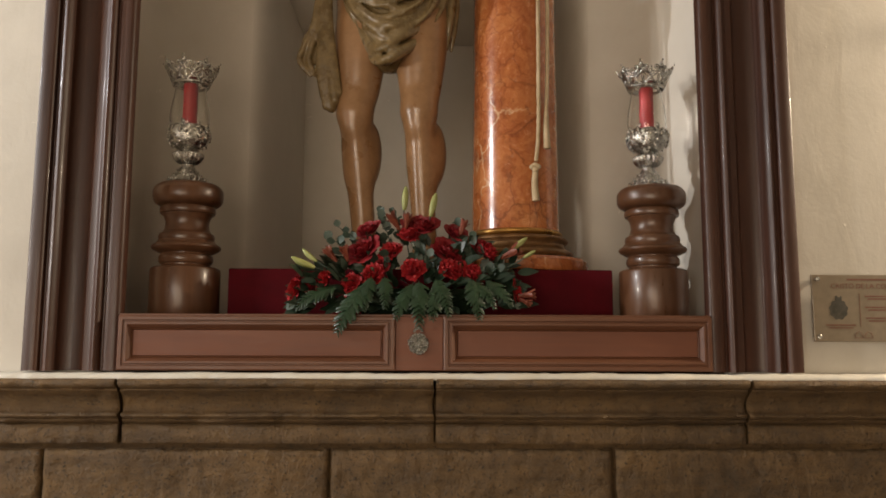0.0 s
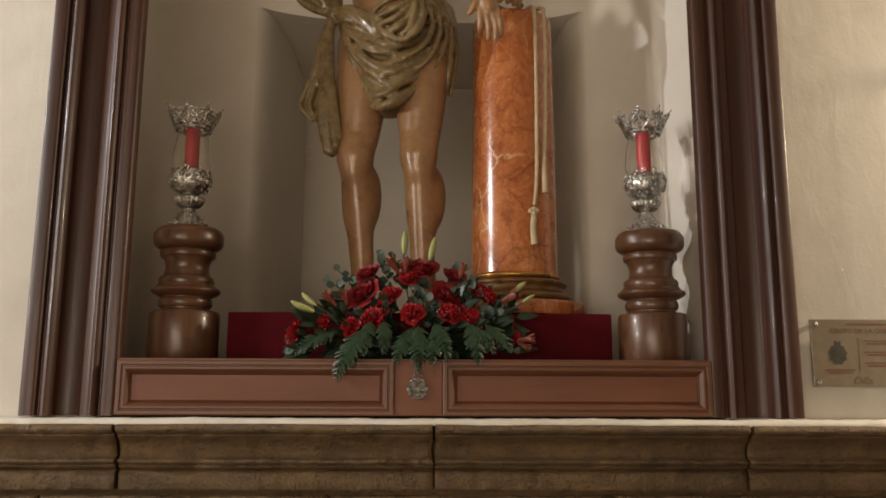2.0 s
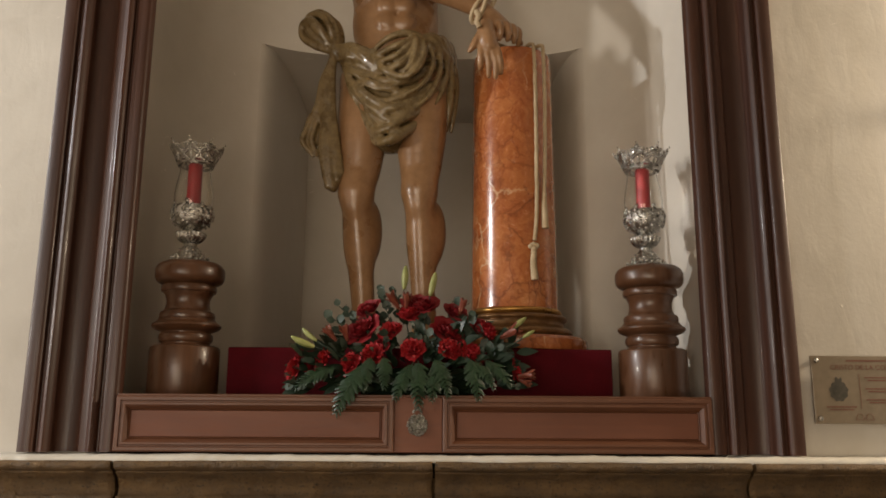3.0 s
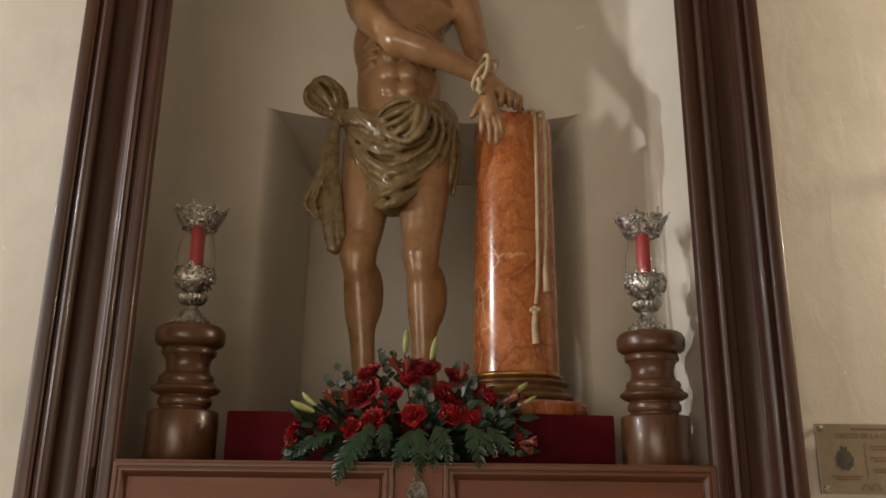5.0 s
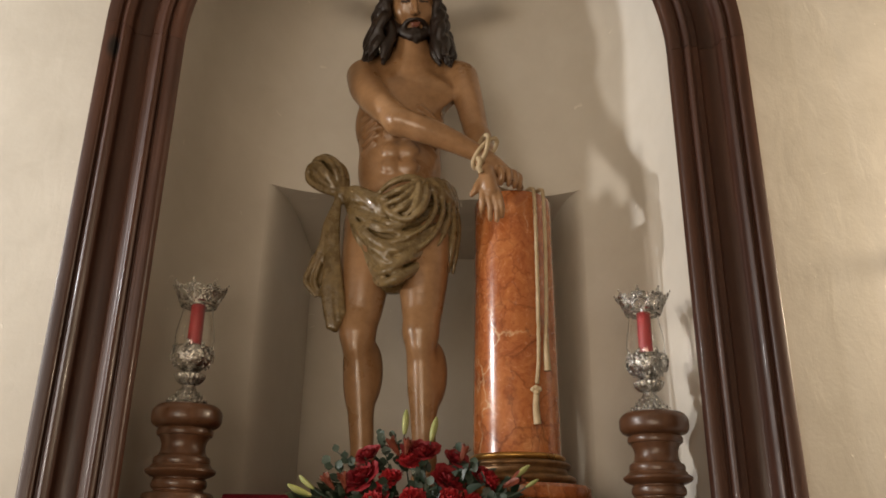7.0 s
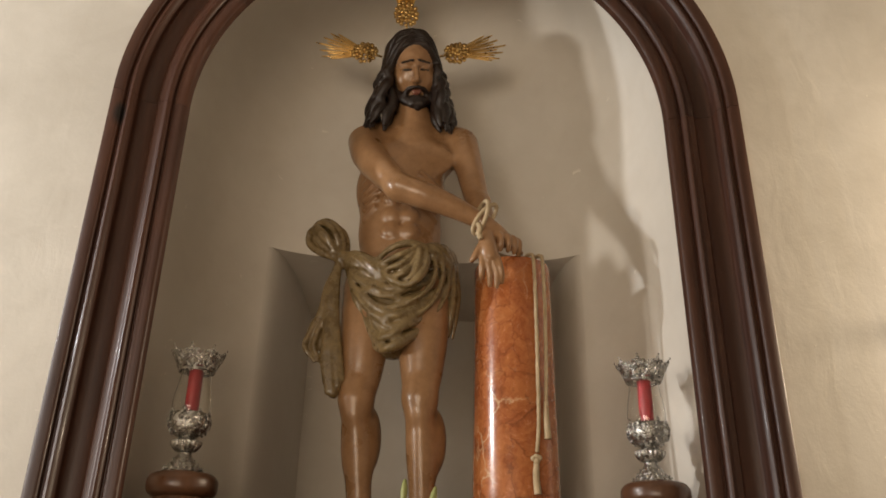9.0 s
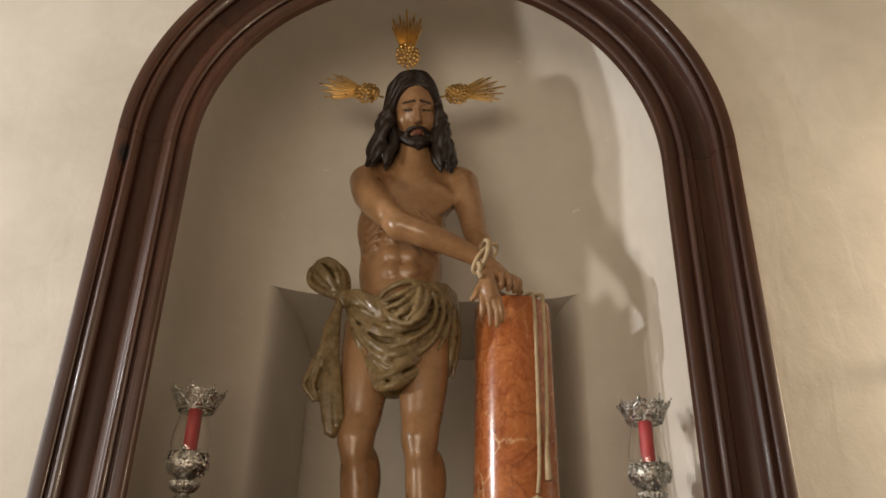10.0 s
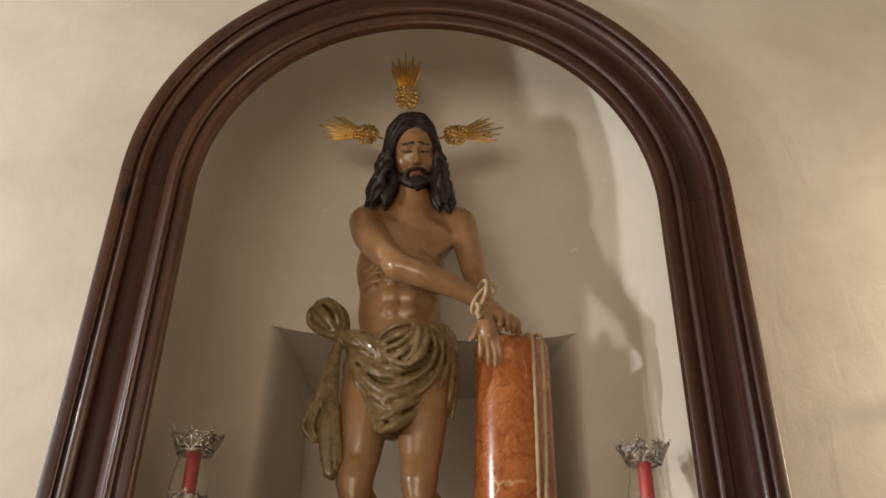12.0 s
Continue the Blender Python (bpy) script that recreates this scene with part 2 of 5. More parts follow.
def tube(name, points, radii, material, sides=10, twist=0.0, strands=0, lobes=0.12):
    """A tube along points; strands gives it a twisted rope's outline."""
    pts = [Vector(p) for p in points]
    verts, faces = [], []
    side = None
    run = 0.0
    for i, p in enumerate(pts):
        d = (pts[min(i + 1, len(pts) - 1)] - pts[max(i - 1, 0)]).normalized()
        if side is None:
            side = d.orthogonal().normalized()
        side = (side - d * side.dot(d)).normalized()
        up = d.cross(side)
        r = radii if isinstance(radii, (int, float)) else radii[i]
        if i:
            run += (p - pts[i - 1]).length
        for k in range(sides):
            a = 2 * math.pi * k / sides
            q = r * (1 + (lobes * math.cos(strands * a + run * twist) if strands else 0))
            verts.append(p + q * (math.cos(a) * side + math.sin(a) * up))
    n = len(pts)
    for i in range(n - 1):
        for k in range(sides):
            j = (k + 1) % sides
            faces.append((i * sides + k, i * sides + j, (i + 1) * sides + j, (i + 1) * sides + k))
    faces += [tuple(range(sides - 1, -1, -1)), tuple((n - 1) * sides + k for k in range(sides))]
    return mesh_of(name, verts, faces, material, True)


def glide(points, n):
    """n points on a smooth curve through the given ones."""
    p = [Vector(q) for q in points]
    p = [2 * p[0] - p[1], *p, 2 * p[-1] - p[-2]]
    out = []
    for i in range(n):
        s = i / (n - 1) * (len(p) - 3)
        k = min(int(s), len(p) - 4)
        u = s - k
        a, b, c, d = p[k:k + 4]
        out.append(0.5 * ((2 * b) + (c - a) * u + (2 * a - 5 * b + 4 * c - d) * u * u + (3 * b - a - 3 * c + d) * u ** 3))
    return out


# ---- the setting ----
CX, WALL_Y = -0.0265, 1.83          # middle of the niche, face of the wall
SPRING, HOLE = 2.86, 0.70           # where the arch begins, half width of the hole in the wall
SIDE, BACK, TOP = 3.6, -5.2, 5.2    # the chapel around
LEDGE = 1.437


def arch_wall():
    """The plastered wall, with a round-headed opening through it."""
    n = 48
    ring = [(CX - HOLE, 1.40)] + [(CX - HOLE * math.cos(math.pi * i / n), SPRING + HOLE * math.sin(math.pi * i / n)) for i in range(n + 1)] + [(CX + HOLE, 1.40)]
    verts, faces = [], []
    for y in (WALL_Y, WALL_Y + 0.02):
        for x, z in ring:
            verts.append((x, y, z))
        for x, z in ring:
            verts.append((x, y, TOP))
    m = len(ring)
    for i in range(m - 1):
        faces.append((i, i + 1, m + i + 1, m + i))
        faces.append((2 * m + i + 1, 2 * m + i, i, i + 1)[::-1])
    for x0, x1 in ((-SIDE, CX - HOLE), (CX + HOLE, SIDE)):
        k = len(verts)
        verts += [(x0, WALL_Y, 1.40), (x1, WALL_Y, 1.40), (x1, WALL_Y, TOP), (x0, WALL_Y, TOP)]
        faces.append((k, k + 1, k + 2, k + 3))
    ob = new("wall_north", mesh_of("wall_north", verts, faces, WALL))
    return tagged(ob, "cream limewashed plaster wall with an arched niche", "wall", kind="structure")


arch_wall()


def niche_shell():
    """A shallow apse with a half dome, and a deeper recess low in its back."""
    y0, deep, power, soffit, floor_z = WALL_Y + 0.003, 0.667, 3.0, 2.712, 1.50
    wide, spring, cut = 0.715, 3.12, 0.728
    xs = sorted(set([round(-1 + 2 * (0.5 - 0.5 * math.cos(math.pi * i / 72)), 6) for i in range(73)] + [-cut, cut]))
    def place(u, z):
        w = wide if z <= spring else math.sqrt(max(wide ** 2 - (z - spring) ** 2, 1e-6))
        return (CX + w * u, y0 + deep * (w / wide) ** 0.4 * max(0.0, 1 - abs(u) ** power) ** (1 / power), z)
    zs = [floor_z + (soffit - floor_z) * i / 8 for i in range(9)] + [soffit + (spring - soffit) * i / 3 for i in range(1, 4)]
    zs += [spring + wide * math.sin(0.5 * math.pi * i / 36) for i in range(1, 37)]
    verts = [place(u, z) for z in zs for u in xs]
    n, faces = len(xs), []
    for r in range(len(zs) - 1):
        for i in range(n - 1):
            if zs[r + 1] <= soffit + 1e-6 and xs[i] >= -cut - 1e-6 and xs[i + 1] <= cut + 1e-6:
                continue
            faces.append((r * n + i, r * n + i + 1, (r + 1) * n + i + 1, (r + 1) * n + i))
    me = mesh_of("niche_wall", verts, faces, NICHE, True)
    tagged(new("niche_wall", me), "shaded cream plaster apse wall inside the niche", "wall", kind="structure")
    # the recess: its sides leave the apse smoothly and run to a flat back
    rim = [place(u, soffit) for u in xs if abs(u) <= cut + 1e-6]
    yb = 3.10
    def side(p, s):
        a, b, c = Vector((p[0], p[1])), Vector((CX + s * 0.446, 2.454)), Vector((CX + s * 0.466, yb))
        return [(1 - t) ** 2 * a + 2 * t * (1 - t) * b + t * t * c for t in [i / 24 for i in range(25)]]
    left, right = side(rim[0], -1), side(rim[-1], 1)
    for name, line in (("recess_wall", left), ("recess_wall", right), ("recess_wall", [left[-1], right[-1]])):
        verts = [(p.x, p.y, z) for z in (floor_z, soffit) for p in line]
        k = len(line)
        faces = [(i, i + 1, k + i + 1, k + i) for i in range(k - 1)]
        tagged(new(name, mesh_of(name, verts, faces, NICHE, True)), "cream plaster wall of the niche recess", "wall", kind="structure")
    verts = [(x, y, soffit) for x, y, z in rim] + [(p.x, p.y, soffit) for p in right[1:]] + [(p.x, p.y, soffit) for p in left[:0:-1]]
    tagged(new("recess_ceiling", mesh_of("recess_ceiling", verts, [tuple(range(len(verts)))], NICHE)), "flat plaster soffit over the niche recess", "ceiling", kind="structure")


niche_shell()
tagged(new("niche_floor", box_mesh("niche_floor", (CX - 0.73, WALL_Y + 0.0285, 1.46), (CX + 0.73, 3.12, 1.572), TRIMWOOD)), "brown wooden floor of the niche", "floor", kind="structure")
tagged(new("floor", box_mesh("floor", (-SIDE, BACK, -0.1), (SIDE, 3.4, 0.0), FLOOR)), "worn stone floor of the chapel", "floor", kind="structure")
tagged(new("ceiling", box_mesh("ceiling", (-SIDE, BACK, TOP), (SIDE, 3.4, TOP + 0.15), WALL)), "plastered ceiling of the chapel", "ceiling", kind="structure")
tagged(new("wall_west", box_mesh("wall_west", (-SIDE - 0.2, BACK, 0), (-SIDE, 3.4, TOP), WALL)), "plain cream plaster wall", "wall", kind="structure")
tagged(new("wall_east", box_mesh("wall_east", (SIDE, BACK, 0), (SIDE + 0.2, 3.4, TOP), WALL)), "plain cream plaster wall", "wall", kind="structure")
tagged(new("wall_south", box_mesh("wall_south", (-SIDE, BACK - 0.2, 0), (SIDE, BACK, TOP), WALL)), "plain cream plaster wall", "wall", kind="structure")
tagged(new("wall_behind_niche", box_mesh("wall_behind_niche", (-SIDE, 3.2, 0), (SIDE, 3.4, TOP), WALL)), "plain plaster wall closing the back of the niche", "wall", kind="structure")

# ---- the stone dado: blocks, cornice and mortar bed ----
dado = tagged(new("dado_wall", box_mesh("dado_wall", (-SIDE, 1.806, 0), (SIDE, 1.86, 1.40), STONE)), "brown sandstone dado of large worn blocks", "wall", kind="structure")
rng = random.Random(4)


def stone_block(x0, x1, z0, z1, nx, nz):
    """A rough-dressed block: a pitted front, worn edges that roll back into the joint."""
    gap, depth = 0.004, 0.034
    lift, seed = rng.uniform(-0.003, 0.003), rng.uniform(0, 50)
    w, h = x1 - x0 - 2 * gap, z1 - z0 - 1.6 * gap
    verts, faces = [], []
    for i in range(nx + 1):
        for k in range(nz + 1):
            x, z = x0 + gap + w * i / nx, z0 + 0.8 * gap + h * k / nz
            p = Vector((x, seed, z))
            edge = min(x - x0 - gap, x1 - gap - x, z - z0 - 0.8 * gap, z1 - 0.8 * gap - z)
            y = 1.784 + lift + 0.0045 * noise.noise(p * 7) + 0.0035 * noise.noise(p * 26) + 0.0028 * noise.noise(p * 70)
            y += 0.006 * math.exp(-edge / 0.004) + max(0.0, 0.010 * (noise.noise(p * 17 + Vector((9, 0, 0))) - 0.45))
            rim = i in (0, nx) or k in (0, nz)
            verts.append((x + (0.002 * noise.noise(p * 40) if rim else 0), y, z + (0.0025 * noise.noise(p * 33) if rim else 0)))
    n = nz + 1
    for i in range(nx):
        for k in range(nz):
            faces.append((i * n + k, (i + 1) * n + k, (i + 1) * n + k + 1, i * n + k + 1))
    loop = [i * n for i in range(nx + 1)] + [nx * n + k for k in range(1, n)] + [i * n + nz for i in range(nx - 1, -1, -1)] + [k for k in range(nz - 1, 0, -1)]
    start = len(verts)
    verts += [(verts[v][0], 1.784 + depth, verts[v][2]) for v in loop]
    m = len(loop)
    faces += [(loop[(q + 1) % m], loop[q], start + q, start + (q + 1) % m) for q in range(m)]
    part("block", mesh_of("block", verts, faces, STONE, True), dado)


for c in range(4):
    top, low = (1.2885 - 0.322 * c), (1.2885 - 0.322 * (c + 1))
    x = -0.829 - 0.6175 * 4 - (0.31 if c % 2 else 0.0)
    while x < SIDE - 0.3:
        near = c == 0 and -1.6 < x < 1.2
        stone_block(x, x + 0.6175, max(low, 0.002), top, 90 if near else 16, 44 if near else 8)
        x += 0.6175

CORNICE = [(1.82, 1.299), (1.781, 1.299), (1.779, 1.302), (1.779, 1.334), (1.782, 1.338), (1.787, 1.340), (1.783, 1.343), (1.775, 1.345), (1.772, 1.349), (1.775, 1.352), (1.768, 1.354), (1.765, 1.358), (1.768, 1.362), (1.779, 1.364),
           (1.784, 1.370), (1.784, 1.380), (1.779, 1.392), (1.769, 1.402), (1.757, 1.409), (1.752, 1.413), (1.754, 1.416), (1.750, 1.418), (1.743, 1.421), (1.740, 1.427), (1.742, 1.433), (1.748, 1.437), (1.82, 1.438)]


def cornice_stone(x0, x1):
    n, k = 90, len(CORNICE)
    verts, faces = [], []
    for i in range(n + 1):
        s = i / n
        x = x0 + 0.0032 + (x1 - x0 - 0.0064) * s
        pinch = 0.004 * (max(0, 1 - i / 1.0) + max(0, 1 - (n - i) / 1.0))
        for y, z in CORNICE:
            p = Vector((x, y, z))
            worn = noise.noise(p * 11 + Vector((0, 0, 3 * x0)))
            y2 = y + pinch * (y < 1.81) + 0.0042 * worn + 0.0028 * noise.noise(p * 40) + 0.0020 * noise.noise(p * 90) + max(0.0, 0.012 * (noise.noise(p * 23 + Vector((0, 7, x0))) - 0.38))
            verts.append((x + (0.004 * noise.noise(Vector((0, z * 30, x0))) if i in (0, n) else 0), y2, z + 0.0016 * noise.noise(p * 8 + Vector((5, 0, 0)))))
    for i in range(n):
        for j in range(k - 1):
            faces.append((i * k + j, i * k + j + 1, (i + 1) * k + j + 1, (i + 1) * k + j)[::-1])
    faces += [tuple(range(k)), tuple(n * k + j for j in range(k - 1, -1, -1))]
    part("cornice_stone", sharp(mesh_of("cornice_stone", verts, faces, STONE, True), 50), dado, "weathered moulded sandstone coping")


edges = [-0.664 + i * 0.679 for i in range(-4, 7)]
edges = [e + (0.005 if i == 6 else 0) for i, e in enumerate(edges)]
for x0, x1 in zip(edges, edges[1:]):
    cornice_stone(x0, x1)


def mortar_bed():
    """The uneven white mortar that the frame stands on."""
    n, verts, faces = 420, [], []
    for i in range(n + 1):
        x = -2.4 + 4.8 * i / n
        w = noise.noise(Vector((x * 9, 0, 0))) + 0.6 * noise.noise(Vector((x * 37, 4, 0)))
        top = 1.4492 + 0.0034 * noise.noise(Vector((x * 7, 9, 0))) + 0.0022 * noise.noise(Vector((x * 48, 2, 0)))
        front = 1.760 + 0.013 * w
        for y, z in ((front, 1.4345), (front - 0.001, 1.441 + 0.002 * w), (front + 0.008, top - 0.001), (front + 0.02, top), (1.90, top)):
            verts.append((x, y, z))
    for i in range(n):
        for j in range(4):
            faces.append((i * 5 + j, (i + 1) * 5 + j, (i + 1) * 5 + j + 1, i * 5 + j + 1))
    ob = new("ledge_mortar", mesh_of("ledge_mortar", verts, faces, BED, True))
    tagged(ob, "rough white mortar bed on top of the stone cornice", "ledge", kind="structure")


mortar_bed()

# ---- the arched wooden frame ----
MOULD = [(0.0, 1.836), (0.0, 1.812), (0.004, 1.807), (0.010, 1.805), (0.030, 1.805), (0.034, 1.808), (0.036, 1.813), (0.039, 1.813), (0.041, 1.803), (0.045, 1.797), (0.050, 1.795), (0.055, 1.797), (0.059, 1.803), (0.064, 1.805),
         (0.076, 1.806), (0.080, 1.810), (0.083, 1.819), (0.090, 1.822), (0.108, 1.823), (0.126, 1.821), (0.133, 1.814), (0.135, 1.795), (0.139, 1.785), (0.145, 1.780), (0.151, 1.781), (0.156, 1.786), (0.158, 1.790), (0.161, 1.790),
         (0.163, 1.782), (0.166, 1.777), (0.170, 1.775), (0.192, 1.775), (0.1955, 1.777), (0.197, 1.782), (0.197, 1.834)]
INNER, FRAME_FOOT = 0.66, 1.4525


def frame_piece(name, stations, parent):
    """Sweeps the moulding; each station gives (outward x, outward z, middle x, middle z) for the profile."""
    k = len(MOULD)
    verts, faces = [], []
    for ox, oz, mx, mz, lift in stations:
        for u, y in MOULD:
            r = INNER + u
            verts.append((mx + ox * r, y, mz + oz * r + lift * u * 0.16))
    for i in range(len(stations) - 1):
        for j in range(k - 1):
            faces.append((i * k + j, i * k + j + 1, (i + 1) * k + j + 1, (i + 1) * k + j))
    faces += [tuple(range(k - 1, -1, -1)), tuple((len(stations) - 1) * k + j for j in range(k))]
    me = sharp(mesh_of(name, verts, faces, DARKWOOD, True), 40)
    bm = bmesh.new()
    bm.from_mesh(me)
    bmesh.ops.recalc_face_normals(bm, faces=bm.faces)
    bm.to_mesh(me)
    bm.free()
    return part(name, me, parent)


niche_frame = thing("arched_surround", "dark varnished wooden arched frame with stepped mouldings", "frame")
for name, s in (("jamb", -1), ("jamb", 1)):
    frame_piece(name, [(s, 0, CX, FRAME_FOOT + (SPRING - 0.0008 - FRAME_FOOT) * i / 14, i / 14) for i in range(15)], niche_frame)
joints = [0, 0.21, 0.40, 0.615, 0.81, 1.0]
for a, b in zip(joints, joints[1:]):
    angles = [math.pi * (a + (b - a) * i / 18) + (0.0006 if i == 0 else -0.0006 if i == 18 else 0) for i in range(19)]
    frame_piece("arch_segment", [(math.cos(q), math.sin(q), CX, SPRING, 1.0) for q in angles], niche_frame)

# ---- the base panel under the niche ----
def ring_frame(name, x0, x1, z0, z1, section, material):
    """A mitred rectangular moulding; section holds (inset, y) points."""
    verts, faces, k = [], [], len(section)
    for cx, cz, sx, sz in ((x0, z0, 1, 1), (x1, z0, -1, 1), (x1, z1, -1, -1), (x0, z1, 1, -1)):
        verts += [(cx + sx * d, y, cz + sz * d) for d, y in section]
    for c in range(4):
        n = (c + 1) % 4
        for j in range(k - 1):
            faces.append((c * k + j, n * k + j, n * k + j + 1, c * k + j + 1))
    bm = bmesh.new()
    bm.from_mesh(mesh_of(name, verts, faces, material))
    return sharp(sealed(bm, name, material, True), 30)


base = thing("panelled_plinth", "reddish-brown wooden base with two framed panels", "panelling")
part("board", box_mesh("board", (-0.684, 1.806, 1.4535), (0.634, 1.858, 1.5745), REDWOOD, 0.0015), base)
part("top_board", box_mesh("top_board", (-0.684, 1.800, 1.5735), (0.634, 1.90, 1.5785), TRIMWOOD, 0.0015), base)
SECTION = [(0.0, 1.806), (0.0, 1.795), (0.003, 1.793), (0.009, 1.793), (0.011, 1.796), (0.013, 1.796), (0.015, 1.793), (0.019, 1.793), (0.023, 1.797), (0.027, 1.803), (0.029, 1.801), (0.031, 1.803), (0.032, 1.807)]
for x0, x1 in ((-0.684, -0.0735), (0.0345, 0.634)):
    part("moulding", ring_frame("moulding", x0, x1, 1.4545, 1.574, SECTION, TRIMWOOD), base, "brown mitred moulding")
    part("panel", box_mesh("panel", (x0 + 0.0315, 1.801, 1.486), (x1 - 0.0315, 1.808, 1.5425), REDWOOD, 0.001), base)
part("centre_panel", box_mesh("centre_panel", (-0.0725, 1.798, 1.455), (0.0335, 1.807, 1.5735), REDWOOD, 0.0015), base)


def dots(name, centres, radius, material, squash=0.6):
    """Many small raised beads joined into one relief, flattened towards the wall."""
    bm = bmesh.new()
    for (x, y, z), r in zip(centres, radius):
        m = Matrix.Translation((x, y, z)) @ Matrix.Diagonal((1, squash, 1, 1))
        bmesh.ops.create_icosphere(bm, subdivisions=2, radius=r, matrix=m)
    return sealed(bm, name, material, True)


def emblem():
    ob = thing("emblem", "small oval silver escutcheon fixed to the base panel", "emblem", at=(-0.022, 1.796, 1.514))
    verts = [(0, -0.0045, 0)] + [(0.0215 * math.cos(a) * (1 + 0.07 * math.sin(7 * a)), 0.001, 0.023 * math.sin(a) * (1 + 0.07 * math.sin(7 * a))) for a in [2 * math.pi * i / 56 for i in range(56)]]
    part("shield", mesh_of("shield", verts, [(0, 1 + i, 1 + (i + 1) % 56) for i in range(56)], TARNISH, True), ob)
    r = random.Random(3)
    c, q = [], []
    for ring, n in ((0.0205, 18), (0.0135, 11), (0.007, 6)):
        for i in range(n):
            a = 2 * math.pi * (i + r.random() * 0.4) / n
            c.append((ring * math.cos(a), -0.002 - 0.003 * (1 - ring / 0.022), ring * 1.07 * math.sin(a)))
            q.append(r.uniform(0.0022, 0.0038))
    part("relief", dots("relief", c, q, TARNISH, 0.8), ob)
    c = [(0.009 * math.sin(t), -0.003, 0.0255 + 0.008 * math.cos(t)) for t in [-1.3 + 2.6 * i / 8 for i in range(9)]] + [(0, -0.003, 0.038)]
    part("crown", dots("crown", c, [0.003] * 9 + [0.0025], TARNISH, 0.7), ob)


emblem()

# ---- plinth and column ----
plinth = thing("red_plinth", "low plinth covered in dark red velvet", "plinth")
part("front", box_mesh("front", (-0.4885, 1.965, 1.5725), (0.453, 1.977, 1.6965), VELVET, 0.003), plinth)
part("top", box_mesh("top", (-0.4885, 1.9775, 1.685), (0.453, 2.72, 1.698), VELVET, 0.003), plinth)
for x in (-0.4885, 0.441):
    part("side", box_mesh("side", (x, 1.9775, 1.5725), (x + 0.012, 2.72, 1.6845), VELVET, 0.002), plinth)

column = thing("marble_column", "short polished orange marble column with dark and pale veins", "column", at=(0.2345, 2.15, 0))
shaft = [(0.118, 1.812)] + [(0.1175 - 0.0065 * i / 12, 1.815 + 0.718 * i / 12) for i in range(13)] + [(0.1095, 2.5385), (0.106, 2.541), (0.03, 2.541)]
part("shaft", sharp(turned("shaft", shaft, MARBLE, 72)), column)
part("gilt_ring", turned("gilt_ring", [(0.112, 1.7965)] + [(0.119 + 0.0075 * math.sin(math.pi * i / 8), 1.797 + 0.016 * i / 8) for i in range(9)] + [(0.112, 1.8135)], GILT, 72), column, "bright gilt ring")
base_curve = [(0.11, 1.7365), (0.142, 1.737)] + [(0.142 + 0.012 * math.sin(math.pi * i / 10), 1.738 + 0.024 * i / 10) for i in range(11)] + [(0.139, 1.763), (0.134, 1.766), (0.130, 1.772), (0.130, 1.777), (0.134, 1.779)]
base_curve += [(0.134 + 0.007 * math.sin(math.pi * i / 8), 1.780 + 0.0145 * i / 8) for i in range(9)] + [(0.11, 1.7955)]
part("base_moulding", sharp(turned("base_moulding", base_curve, DULLGILT, 72)), column, "worn gilded mouldings")
part("base_slab", sharp(turned("base_slab", [(0.05, 1.6985), (0.188, 1.6985), (0.192, 1.704), (0.192, 1.727), (0.186, 1.7345), (0.05, 1.736)], MARBLE, 72)), column)

# ---- turned pedestals ----
PED = [(0.02, 1.5725), (0.081, 1.5725), (0.083, 1.576), (0.083, 1.688), (0.081, 1.6935), (0.076, 1.6965), (0.0595, 1.6985), (0.057, 1.7015), (0.0575, 1.7045), (0.0615, 1.7065), (0.064, 1.711), (0.0645, 1.718), (0.063, 1.7245), (0.059, 1.728), (0.0595, 1.7305),
       (0.069, 1.734), (0.0785, 1.739), (0.0825, 1.7445), (0.0815, 1.749), (0.075, 1.7535), (0.0705, 1.757), (0.069, 1.7605), (0.0655, 1.7625), (0.0665, 1.767), (0.0665, 1.773), (0.064, 1.7785), (0.0600, 1.7805), (0.0565, 1.784), (0.0530, 1.791), (0.0515, 1.800), (0.0520, 1.810),
       (0.0555, 1.820), (0.0595, 1.8255), (0.0600, 1.8275), (0.0645, 1.8285), (0.0665, 1.833), (0.0665, 1.840), (0.0645, 1.8445), (0.0600, 1.8455), (0.0615, 1.8475), (0.0715, 1.850), (0.0785, 1.8545), (0.0825, 1.861), (0.0838, 1.868), (0.0838, 1.884), (0.0820, 1.889), (0.0760, 1.897), (0.0690, 1.9015), (0.01, 1.9025)]


def pedestal():
    ob = thing("turned_pedestal", "glossy brown turned wooden pedestal with rings and coves", "pedestal", "pedestals beside the plinth", at=(-0.593, 1.965, 0))
    cuts = [0, 7, 14, 22, 38, len(PED) - 1]
    for (a, b), name in zip(zip(cuts, cuts[1:]), ("drum", "neck", "ring", "waist", "cap")):
        part(name, sharp(turned(name, PED[a:b + 1], TURNED, 72, closed=False), 33), ob)
    return ob


ped = pedestal()
copy_thing(ped, pose(0.5535, 1.965, 0, 0, 0, 140))


